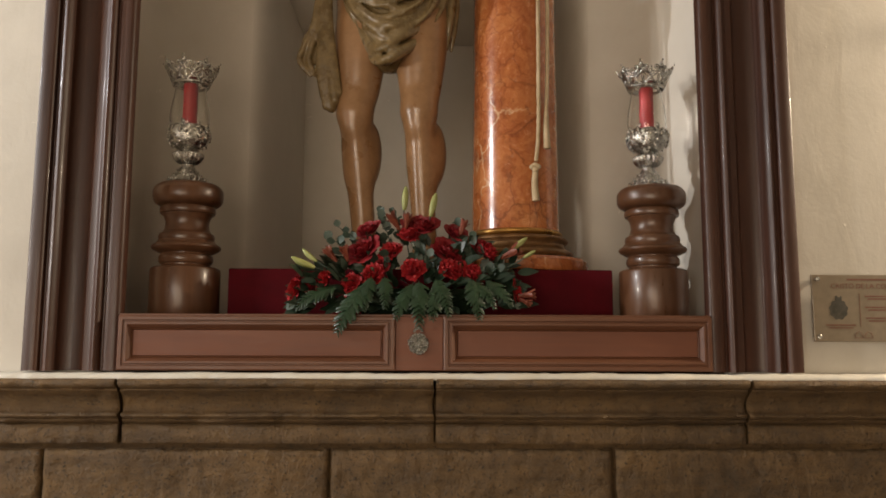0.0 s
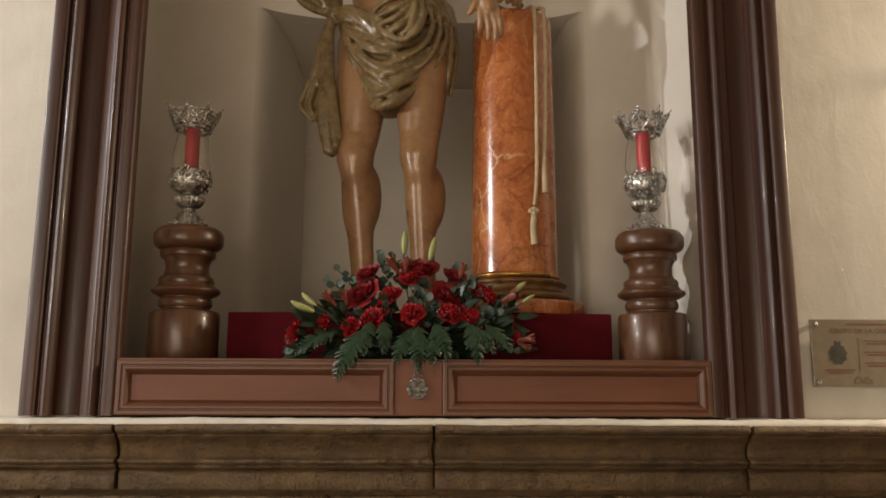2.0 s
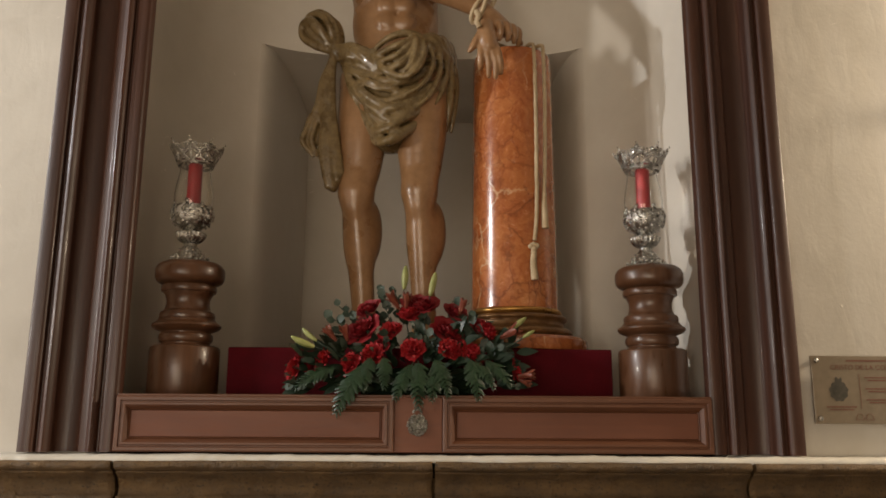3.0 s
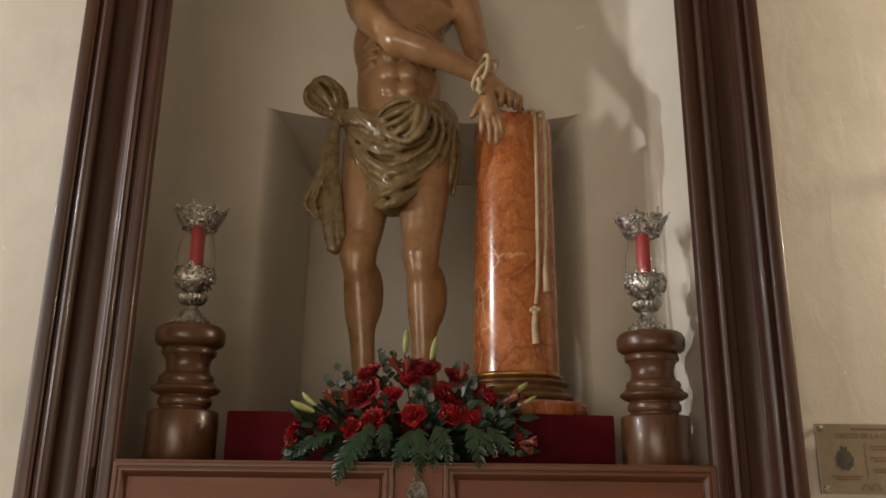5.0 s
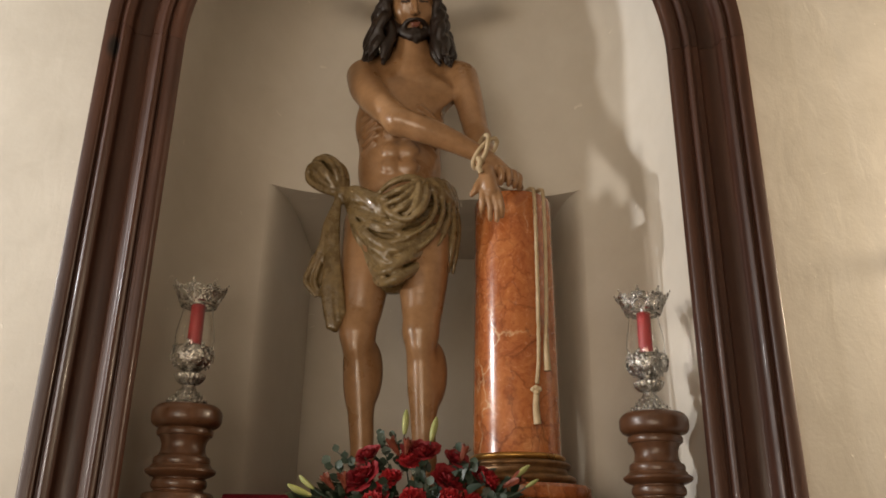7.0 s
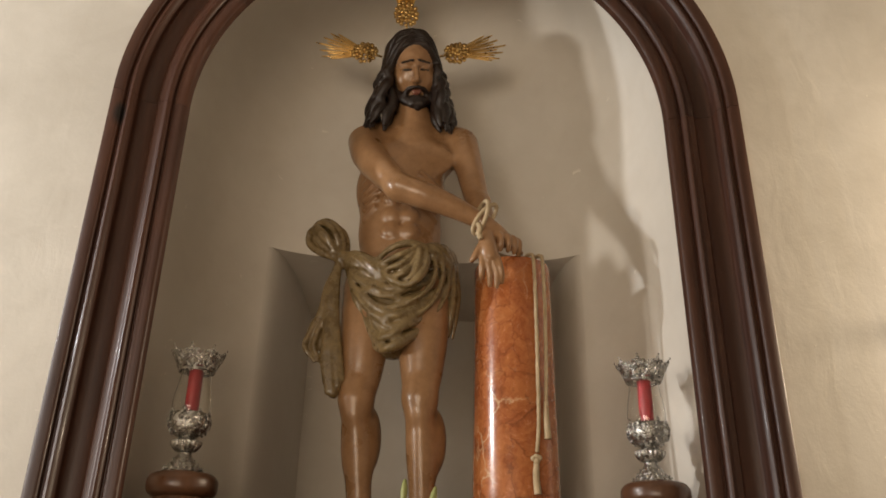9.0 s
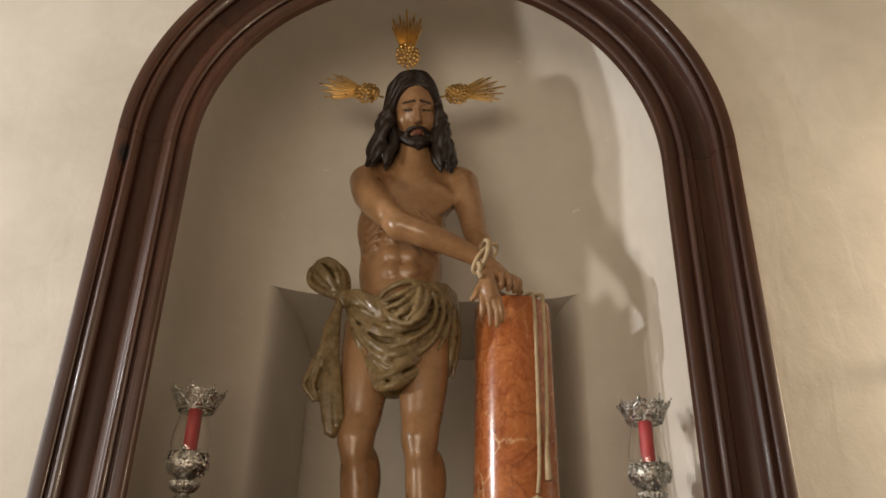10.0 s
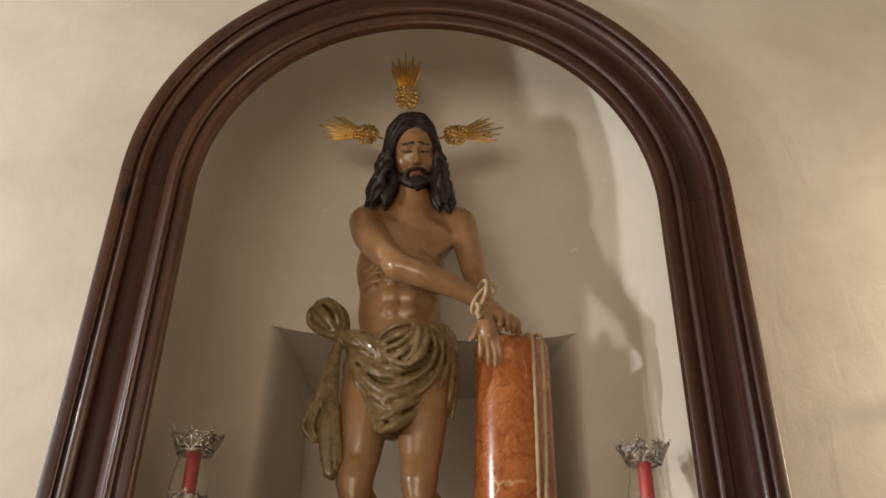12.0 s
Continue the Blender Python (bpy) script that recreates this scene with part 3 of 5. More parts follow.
# ---- silver candle holders ----
def ring_relief(name, rows, material, seed):
    """Beads of repousse work on rings of (radius, height, count, bead)."""
    r = random.Random(seed)
    bm = bmesh.new()
    for radius, z, n, bead in rows:
        for i in range(n):
            a = 2 * math.pi * (i + 0.3 * r.random()) / n
            m = Matrix.Translation((radius * math.cos(a), radius * math.sin(a), z + r.uniform(-0.002, 0.002))) @ Matrix.Rotation(a, 4, "Z") @ Matrix.Rotation(r.uniform(-0.7, 0.7), 4, "X") @ Matrix.Diagonal((0.55, r.uniform(0.6, 1.0), r.uniform(1.0, 1.7), 1))
            bmesh.ops.create_icosphere(bm, subdivisions=1, radius=bead * r.uniform(0.75, 1.2), matrix=m)
    return sealed(bm, name, material, True)


def crown_mesh(name):
    """An openwork crown: a flaring band of pierced leaves with fleur tips."""
    bm = bmesh.new()
    n = 8
    def on(a, s, d=0.0):
        rad = 0.0435 + 0.0235 * s ** 1.25 + d
        return Vector((rad * math.cos(a), rad * math.sin(a), 2.152 + 0.052 * s))
    def strip(path, w):
        rows = []
        for i, (a, s) in enumerate(path):
            a0, s0 = path[max(i - 1, 0)]
            a1, s1 = path[min(i + 1, len(path) - 1)]
            da, ds = (a1 - a0) * 0.055, (s1 - s0) * 0.052
            size = math.hypot(da, ds) or 1
            pa, ps = -ds / size * w / 0.055, da / size * w / 0.052
            rows.append([bm.verts.new(on(a + pa, s + ps, 0.0014)), bm.verts.new(on(a + pa, s + ps, -0.0014)), bm.verts.new(on(a - pa, s - ps, -0.0014)), bm.verts.new(on(a - pa, s - ps, 0.0014))])
        for p, q in zip(rows, rows[1:]):
            for k in range(4):
                bm.faces.new((p[k], p[(k + 1) % 4], q[(k + 1) % 4], q[k]))
        bm.faces.new(rows[0])
        bm.faces.new(rows[-1][::-1])
    full = [(2 * math.pi * i / 64, 0.10) for i in range(65)]
    strip(full, 0.0032)
    strip([(a, 0.55 + 0.10 * math.cos(8 * a)) for a, _ in full], 0.0030)
    for i in range(n):
        c = 2 * math.pi * i / n
        g = math.pi / n
        for s in (-1, 1):
            strip([(c + s * g * 0.95 * math.sin(math.pi * t), 0.1 + 0.75 * t) for t in [k / 9 for k in range(10)]], 0.0030)
            strip([(c + s * g * (0.2 + 0.5 * t), 0.62 + 0.30 * math.sin(math.pi * 0.8 * t)) for t in [k / 6 for k in range(7)]], 0.0022)
        strip([(c, 0.1), (c, 0.35), (c, 0.6), (c, 0.86)], 0.0026)
    for i in range(n):
        for da, s, r in ((0, 1.0, 0.0058), (-0.12, 0.90, 0.0042), (0.12, 0.90, 0.0042), (0, 1.16, 0.0034), (math.pi / n, 0.72, 0.0045), (math.pi / n, 0.30, 0.005), (0.02, 0.42, 0.0046), (math.pi / n, 0.86, 0.003)):
            m = Matrix.Translation(on(2 * math.pi * i / n + da, s)) @ Matrix.Rotation(2 * math.pi * i / n + da, 4, "Z") @ Matrix.Diagonal((0.55, 1, 1.1, 1))
            bmesh.ops.create_icosphere(bm, subdivisions=1, radius=r, matrix=m)
    return sealed(bm, name, SILVER, True)


def candle_holder():
    ob = thing("candle_holder", "ornate silver candle holder with glass chimney and pierced crown", "candle holder", "candle holders on the pedestals", at=(-0.5985, 1.965, 0))
    foot = [(0.01, 1.9028), (0.050, 1.9028), (0.0515, 1.906), (0.047, 1.910), (0.040, 1.914), (0.034, 1.922), (0.0265, 1.933), (0.020, 1.942), (0.0165, 1.948), (0.0165, 1.952), (0.005, 1.953)]
    part("foot", sharp(turned("foot", foot, SILVER, 48, lambda a, i: 1 + 0.035 * math.cos(10 * a) * (i < 8)), 50), ob)
    part("foot_relief", ring_relief("foot_relief", [(0.047, 1.911, 20, 0.0048), (0.036, 1.921, 16, 0.0042), (0.027, 1.933, 12, 0.0036)], SILVER, 5), ob)
    bulb = [(0.012, 1.952), (0.018, 1.954), (0.024, 1.957), (0.030, 1.963), (0.0345, 1.970), (0.036, 1.976), (0.0365, 1.979), (0.033, 1.982), (0.024, 1.985), (0.02, 1.988), (0.021, 1.992)]
    part("gadrooned_knop", turned("gadrooned_knop", bulb, SILVER, 96, lambda a, i: 1 + (0.07 * math.cos(18 * a) if 1 < i < 7 else 0)), ob)
    cup = [(0.015, 1.990), (0.024, 1.991), (0.036, 1.998), (0.0455, 2.008), (0.050, 2.020), (0.0505, 2.030), (0.048, 2.040), (0.0455, 2.047), (0.043, 2.049), (0.044, 2.040), (0.046, 2.030), (0.045, 2.018), (0.033, 2.001), (0.01, 1.996)]
    part("cup", turned("cup", cup, SILVER, 64, lambda a, i: 1 + 0.03 * math.cos(6 * a)), ob)
    part("cup_relief", ring_relief("cup_relief", [(0.049, 2.043, 14, 0.0062), (0.0515, 2.031, 17, 0.0064), (0.050, 2.019, 15, 0.006), (0.045, 2.007, 13, 0.0052), (0.037, 1.998, 12, 0.004), (0.046, 2.052, 7, 0.0058)], SILVER, 8), ob)
    outer = [(0.0415, 2.030), (0.0460, 2.050), (0.0485, 2.072), (0.0465, 2.096), (0.0415, 2.120), (0.0380, 2.142), (0.0390, 2.158), (0.0425, 2.168)]
    inner = [(r - 0.0016, z) for r, z in outer[::-1]]
    chimney = part("chimney", turned("chimney", outer + inner, GLASS, 64, closed=False), ob, "clear glass chimney")
    chimney.visible_shadow = False
    part("crown", crown_mesh("crown"), ob, "pierced silver crown")
    return ob


holder = candle_holder()
copy_thing(holder, pose(0.5485, 1.965, 0, 0, 0, 21))
wax = [(0.001, 2.002), (0.0176, 2.002), (0.0178, 2.06), (0.0176, 2.157), (0.0165, 2.1595), (0.011, 2.158), (0.001, 2.1565)]
for x in (-0.5985, 0.5485):
    ob = thing("candle", "red pillar candle inside the glass chimney", "candle", "candles in the holders", at=(x, 1.965, 0))
    part("wax", sharp(turned("wax", wax, WAX, 32), 50), ob)
    part("wick", tube("wick", [(0, 0, 2.155), (0.0008, 0, 2.160), (0.0024, 0, 2.164)], 0.0008, HAIR, 6), ob, "black wick")


# ---- halo rays ----
def rays(seed):
    """One halo ray: rosette, stem and a fan of fluted blades, along +z."""
    ob = thing("halo_ray", "gilded metal halo ray with a floral rosette", "halo ray", "rays above the statue")
    r = random.Random(seed)
    part("stem", tube("stem", [(0, 0, -0.052), (0.001, 0, -0.035), (0, 0, -0.012)], 0.0032, GOLD, 8), ob)
    c, q = [], []
    for ring, n in ((0.0310, 15), (0.0215, 11), (0.0115, 7), (0.0, 1)):
        for i in range(n):
            a = 2 * math.pi * (i + 0.4 * r.random()) / n
            c.append((ring * math.cos(a), -0.016 * (1 - (ring / 0.034) ** 2) + r.uniform(-0.003, 0.003), ring * 1.08 * math.sin(a)))
            q.append(r.uniform(0.0060, 0.0088))
    part("rosette", dots("rosette", c, q, GOLD, 0.75), ob)
    lengths = [0.088, 0.112, 0.096, 0.120, 0.104, 0.138, 0.108, 0.124, 0.098, 0.112, 0.090]
    for i, ln in enumerate(lengths):
        a = radians(-21 + 42 * i / 10)
        d, s = Vector((math.sin(a), 0, math.cos(a))), Vector((math.cos(a), 0, -math.sin(a)))
        o = Vector((0.014 * (i - 5) / 5, 0.001 * (i % 2), 0.012))
        w = 0.0032
        verts = []
        for f, k in ((0.0, 0.75), (0.4, 1.0), (0.8, 1.15), (0.93, 1.0), (1.0, 0.1)):
            p = o + d * ln * f
            verts += [p - s * w * k, p + Vector((0, -0.0030, 0)), p + s * w * k, p + Vector((0, 0.002, 0))]
        faces = [(4 * j + k, 4 * j + (k + 1) % 4, 4 * j + 4 + (k + 1) % 4, 4 * j + 4 + k) for j in range(4) for k in range(4)]
        faces += [(3, 2, 1, 0), (16, 17, 18, 19)]
        part("blade", mesh_of("blade", verts, faces, GOLD), ob)
    return ob


top_ray = rays(1)
top_ray.matrix_basis = pose(-0.114, 2.15, 3.495, 22, -3, 0) @ Matrix.Scale(1.16, 4)
copy_thing(top_ray, pose(-0.2490, 2.17, 3.340, 0, -77, 0))
copy_thing(top_ray, pose(0.064, 2.17, 3.350, 0, 76, 0))

# ---- the ropes ----
def rope_piece(name, points, n, radius, parent, label=""):
    return part(name, tube(name, glide(points, n), radius, ROPE, 12, 900.0, 3, 0.14), parent, label)


wrist = thing("wrist_rope", "off-white twisted cotton rope looped round the wrists", "rope")
loop = [(0.132 + 0.026 * math.cos(a) * 0.62 + 0.010 * math.sin(a), 2.004 - 0.036 * math.cos(a), 2.640 + 0.050 * math.sin(a)) for a in [2 * math.pi * i / 12 for i in range(14)]]
rope_piece("loop", loop, 90, 0.0062, wrist)
loop2 = [(0.143 + 0.034 * math.cos(a), 1.998 - 0.018 * math.sin(a), 2.633 + 0.022 * math.sin(a) + 0.035 * math.cos(a)) for a in [2 * math.pi * i / 12 for i in range(14)]]
rope_piece("loop", loop2, 90, 0.0062, wrist)
rope_piece("knot_end", [(0.122, 1.968, 2.602), (0.127, 1.962, 2.586), (0.124, 1.966, 2.570), (0.130, 1.968, 2.556)], 30, 0.0075, wrist)
rope_piece("bridge", [(0.150, 2.03, 2.560), (0.185, 2.06, 2.552), (0.225, 2.08, 2.549), (0.262, 2.075, 2.549)], 40, 0.0062, wrist)


def tassel(name, x, y, z0, z1, parent):
    """A frayed rope end below a knot."""
    part("knot", dots("knot", [(x, y, z0 + 0.004), (x - 0.008, y - 0.003, z0), (x + 0.008, y, z0 + 0.002), (x, y - 0.005, z0 - 0.008)], [0.009, 0.0075, 0.0075, 0.0085], ROPE, 0.9), parent)
    rope_piece("frayed_end", [(x, y - 0.002, z0 - 0.012), (x - 0.002, y - 0.002, (z0 + z1) / 2), (x + 0.001, y - 0.003, z1)], 40, [0.0072 + 0.0022 * i / 39 for i in range(40)], parent)


hang = thing("column_rope", "off-white twisted rope hanging over the marble column with knotted ends", "rope")
rope_piece("strand", [(0.252, 2.12, 2.549), (0.268, 2.07, 2.551), (0.278, 2.045, 2.546), (0.284, 2.036, 2.525), (0.286, 2.034, 2.40), (0.2855, 2.033, 2.20), (0.283, 2.031, 2.06), (0.276, 2.0285, 1.985)], 170, 0.0052, hang)
rope_piece("strand", [(0.270, 2.13, 2.549), (0.295, 2.075, 2.551), (0.306, 2.053, 2.546), (0.311, 2.046, 2.525), (0.3125, 2.045, 2.40), (0.3095, 2.0425, 2.22), (0.305, 2.039, 2.115)], 150, 0.0052, hang)
tassel("tassel", 0.273, 2.0255, 1.968, 1.880, hang)
rope_piece("frayed_end", [(0.305, 2.038, 2.118), (0.304, 2.035, 2.07), (0.306, 2.034, 2.02)], 40, [0.006 + 0.0035 * i / 39 for i in range(40)], hang)

# ---- the plaque ----
ACRYL = plain("smoked_acrylic", (0.21, 0.17, 0.12), (0.26, 0.21, 0.15), (0.12, 0.2), 5, 60, 0.02)
INK = plain("brown_print", (0.13, 0.05, 0.03), (0.19, 0.08, 0.05), (0.4, 0.6), 30, 200, 0.02)
DARKINK = plain("dark_print", (0.03, 0.028, 0.02), (0.09, 0.08, 0.06), (0.4, 0.6), 60, 300, 0.05)
plaque = thing("plaque", "smoked acrylic plaque with brown print on steel studs", "plaque")
part("plate", box_mesh("plate", (0.872, 1.8115, 1.5215), (1.139, 1.8175, 1.6735), ACRYL, 0.0012), plaque)
for x in (0.884, 1.127):
    for z in (1.533, 1.663):
        stud = turned("stud", [(0.002, -0.012), (0.0058, -0.012), (0.0062, -0.006), (0.0062, 0.006), (0.0055, 0.0085), (0.001, 0.0095)], SILVER, 20)
        part("stud", stud, plaque, "steel stud", m=pose(x, 1.8165, z, 90, 0, 0))


def lettering(text, x, z, height, material, parent):
    data = bpy.data.curves.new("lettering", "FONT")
    data.body, data.size, data.extrude, data.align_x = text, height, 0.0002, "CENTER"
    tmp = new("lettering", data)
    me = bpy.data.meshes.new_from_object(tmp.evaluated_get(bpy.context.evaluated_depsgraph_get()))
    bpy.data.objects.remove(tmp)
    me.materials.clear()
    me.materials.append(material)
    return part("lettering", me, parent, m=pose(x, 1.8112, z, 90, 0, 0))


lettering("CRISTO DE LA COLUMNA", 1.0055, 1.6425, 0.0155, INK, plaque)


def bar(x0, x1, z0, z1, material=INK):
    part("print_line", box_mesh("print_line", (x0, 1.8110, z0), (x1, 1.8116, z1), material), plaque)


bar(0.953, 1.058, 1.6605, 1.6645)
for z in (1.623, 1.598, 1.5735):
    for k, (a, b) in enumerate(((0.992, 1.10), (0.998, 1.090))):
        bar(a, b, z - 0.0062 * k, z - 0.0062 * k + 0.003)
bar(0.979, 0.9803, 1.556, 1.632)
bar(0.900, 0.968, 1.5575, 1.5605)
bar(0.906, 0.962, 1.5515, 1.5540)
outline = []
for i in range(60):
    a = 2 * math.pi * i / 60
    f = 1 + 0.06 * math.sin(9 * a) + (0.42 if abs(a - math.pi / 2) < 0.34 and i % 4 < 2 else 0.18 if abs(a - math.pi / 2) < 0.34 else 0)
    outline.append((0.9305 + 0.021 * f * math.cos(a), 1.8110, 1.594 + 0.0225 * f * math.sin(a)))
part("printed_crest", mesh_of("printed_crest", [(0.9305, 1.8110, 1.594)] + outline, [(0, 1 + i, 1 + (i + 1) % 60) for i in range(60)], DARKINK), plaque, "dark printed oval crest")
for s in (-1, 1):
    part("printed_arch", tube("printed_arch", [(0.985 + s * 0.011 + 0.009 * math.cos(a), 1.8112, 1.531 + 0.013 * math.sin(a)) for a in [math.pi * i / 10 for i in range(11)]], 0.0007, INK, 4), plaque)
    bar(0.976 + s * 0.011, 0.994 + s * 0.011, 1.5300, 1.5312)

# ---- an unseen iron bracket, added beside the far lamp to cast the wall's shade band ----
IRON = plain("black_iron", (0.012, 0.011, 0.010), (0.035, 0.032, 0.028), (0.45, 0.65), 30, 200, 0.4, 0.001, metal=0.7)
bracket = thing("wall_bracket", "unseen black iron bracket added to cast a band of shade on the wall", "bracket")
part("rose", turned("rose", [(0.001, 0.0), (0.032, 0.0), (0.032, 0.004), (0.024, 0.010), (0.012, 0.014), (0.001, 0.014)], IRON, 32), bracket, m=pose(1.70, 1.8295, 2.382, 90, 0, 0))
part("arm", turned("arm", [(0.001, 0.010), (0.011, 0.010), (0.010, 0.05), (0.010, 0.09), (0.014, 0.096), (0.013, 0.104), (0.001, 0.108)], IRON, 24), bracket, m=pose(1.70, 1.8295, 2.382, 90, 0, 0))

# ---- the statue, one mesh grown from rounded volumes ----
class Volume:
    """Distances on a grid, joined softly volume by volume."""

    def __init__(self, lo, hi, step):
        self.lo, self.step = np.array(lo), step
        self.n = np.ceil((np.array(hi) - lo) / step).astype(int) + 1
        self.field = {}

    def window(self, lo, hi):
        a = np.clip(np.floor((lo - self.lo) / self.step).astype(int), 0, self.n - 1)
        b = np.clip(np.ceil((hi - self.lo) / self.step).astype(int) + 1, 1, self.n)
        axes = [self.lo[i] + self.step * np.arange(a[i], b[i]) for i in range(3)]
        return tuple(slice(a[i], b[i]) for i in range(3)), np.stack(np.meshgrid(*axes, indexing="ij"), -1)

    def join(self, key, where, d, k, cut=False):
        f = self.field.setdefault(key, np.full(self.n, 0.2, np.float32))
        old = f[where]
        if cut:
            h = np.clip(0.5 - 0.5 * (old + d) / k, 0, 1)
            f[where] = old * (1 - h) - d * h + k * h * (1 - h)
        else:
            h = np.clip(0.5 + 0.5 * (old - d) / k, 0, 1)
            f[where] = old * (1 - h) + d * h - k * h * (1 - h)

    def limb(self, key, a, b, ra, rb, k=0.02):
        a, b = np.array(a, float), np.array(b, float)
        pad = max(ra, rb) + k + 0.02
        where, p = self.window(np.minimum(a, b) - pad, np.maximum(a, b) + pad)
        h = np.clip(((p - a) @ (b - a)) / ((b - a) @ (b - a) + 1e-12), 0, 1)
        d = np.linalg.norm(p - a - h[..., None] * (b - a), axis=-1) - (ra + (rb - ra) * h)
        self.join(key, where, d, k)

    def blob(self, key, c, r, k=0.02, turn=(0, 0, 0), cut=False):
        c, r = np.array(c, float), np.array(r, float)
        m = np.array(Euler([radians(v) for v in turn]).to_matrix())
        pad = r.max() + k + 0.02
        where, p = self.window(c - pad, c + pad)
        q = (p - c) @ m
        k0, k1 = np.linalg.norm(q / r, axis=-1), np.linalg.norm(q / r ** 2, axis=-1)
        d = k0 * (k0 - 1.0) / np.maximum(k1, 1e-9)
        self.join(key, where, d, k, cut)

    def chain(self, key, points, radii, k=0.01, n=14):
        """A bent limb: its pieces are laid together first, then joined to the rest once."""
        pts = [np.array(v) for v in glide(points, n)]
        rad = np.interp(np.linspace(0, 1, n), np.linspace(0, 1, len(radii)), radii)
        pad = rad.max() + k + 0.012
        whole, _ = self.window(np.min(pts, 0) - pad, np.max(pts, 0) + pad)
        first = [w.start for w in whole]
        near = np.full([w.stop - w.start for w in whole], 0.2, np.float32)
        for i in range(n - 1):
            a, b = pts[i], pts[i + 1]
            where, p = self.window(np.minimum(a, b) - pad, np.maximum(a, b) + pad)
            h = np.clip(((p - a) @ (b - a)) / ((b - a) @ (b - a) + 1e-12), 0, 1)
            d = np.linalg.norm(p - a - h[..., None] * (b - a), axis=-1) - (rad[i] + (rad[i + 1] - rad[i]) * h)
            local = tuple(slice(w.start - o, w.stop - o) for w, o in zip(where, first))
            near[local] = np.minimum(near[local], d)
        self.join(key, whole, near, k)

    def skin(self, keys, materials):
        """One skin round all the fields, with the nearest field's material on each face."""
        stack = np.stack([self.field[k] for k in keys])
        f = stack.min(0)
        inside = f < 0
        n = self.n
        total, count = np.zeros((*(n - 1), 3), np.float32), np.zeros(n - 1, np.int32)
        corner = lambda d: tuple(slice(d[i], n[i] - 1 + d[i]) for i in range(3))
        base = [np.array(v) for v in ((0, 0, 0), (1, 0, 0), (0, 1, 0), (1, 1, 0), (0, 0, 1), (1, 0, 1), (0, 1, 1), (1, 1, 1))]
        for i in range(8):
            for ax in range(3):
                if base[i][ax]:
                    continue
                e = base[i].copy()
                e[ax] = 1
                fa, fb = f[corner(base[i])], f[corner(e)]
                hit = (fa < 0) != (fb < 0)
                t = np.where(hit, fa / np.where(hit, fa - fb, 1), 0)
                for c in range(3):
                    total[..., c] += np.where(hit, base[i][c] + (t if c == ax else 0), 0)
                count += hit
        on = count > 0
        number = -np.ones(n - 1, np.int64)
        number[on] = np.arange(on.sum())
        cells = np.argwhere(on)
        verts = self.lo + self.step * (cells + total[on] / count[on][:, None])
        quads = []
        for ax in range(3):
            u, v = (ax + 1) % 3, (ax + 2) % 3
            e = np.zeros(3, int)
            e[ax] = 1
            sl0 = tuple(slice(1, n[i] - 1) if i != ax else slice(0, n[i] - 1) for i in range(3))
            sl1 = tuple(slice(1, n[i] - 1) if i != ax else slice(1, n[i]) for i in range(3))
            a, b = inside[sl0], inside[sl1]
            at = np.argwhere(a != b)
            flip = b[tuple(at.T)]
            at = at + np.where(np.arange(3) == ax, 0, 1)
            du, dv = np.eye(3, dtype=int)[u], np.eye(3, dtype=int)[v]
            q = np.stack([number[tuple((at + o).T)] for o in (-du - dv, -dv, 0 * du, -du)], -1)
            q[flip] = q[flip][:, ::-1]
            quads.append(q)
        quads = np.concatenate(quads)
        mid = verts[quads].mean(1)
        ix = np.clip(np.rint((mid - self.lo) / self.step).astype(int), 0, n - 1)
        return verts, quads, [materials[i] for i in range(len(keys))], stack[:, ix[:, 0], ix[:, 1], ix[:, 2]].argmin(0)


def joined(name, pieces, materials):
    """One mesh out of several skins of (vertices, quads, materials, material of each quad)."""
    verts = np.concatenate([p[0] for p in pieces])
    start = np.cumsum([0] + [len(p[0]) for p in pieces])
    quads = np.concatenate([p[1] + o for p, o in zip(pieces, start)])
    slots = np.concatenate([np.array([materials.index(m) for m in p[2]])[p[3]] for p in pieces])
    me = bpy.data.meshes.new(name)
    for m in materials:
        me.materials.append(m)
    me.vertices.add(len(verts))
    me.vertices.foreach_set("co", verts.astype(np.float32).ravel())
    me.loops.add(len(quads) * 4)
    me.loops.foreach_set("vertex_index", quads.astype(np.int32).ravel())
    me.polygons.add(len(quads))
    me.polygons.foreach_set("loop_start", np.arange(0, len(quads) * 4, 4, dtype=np.int32))
    me.polygons.foreach_set("use_smooth", np.ones(len(quads), bool))
    me.polygons.foreach_set("material_index", slots.astype(np.int32))
    me.update(calc_edges=True)
    me.validate()
    return me


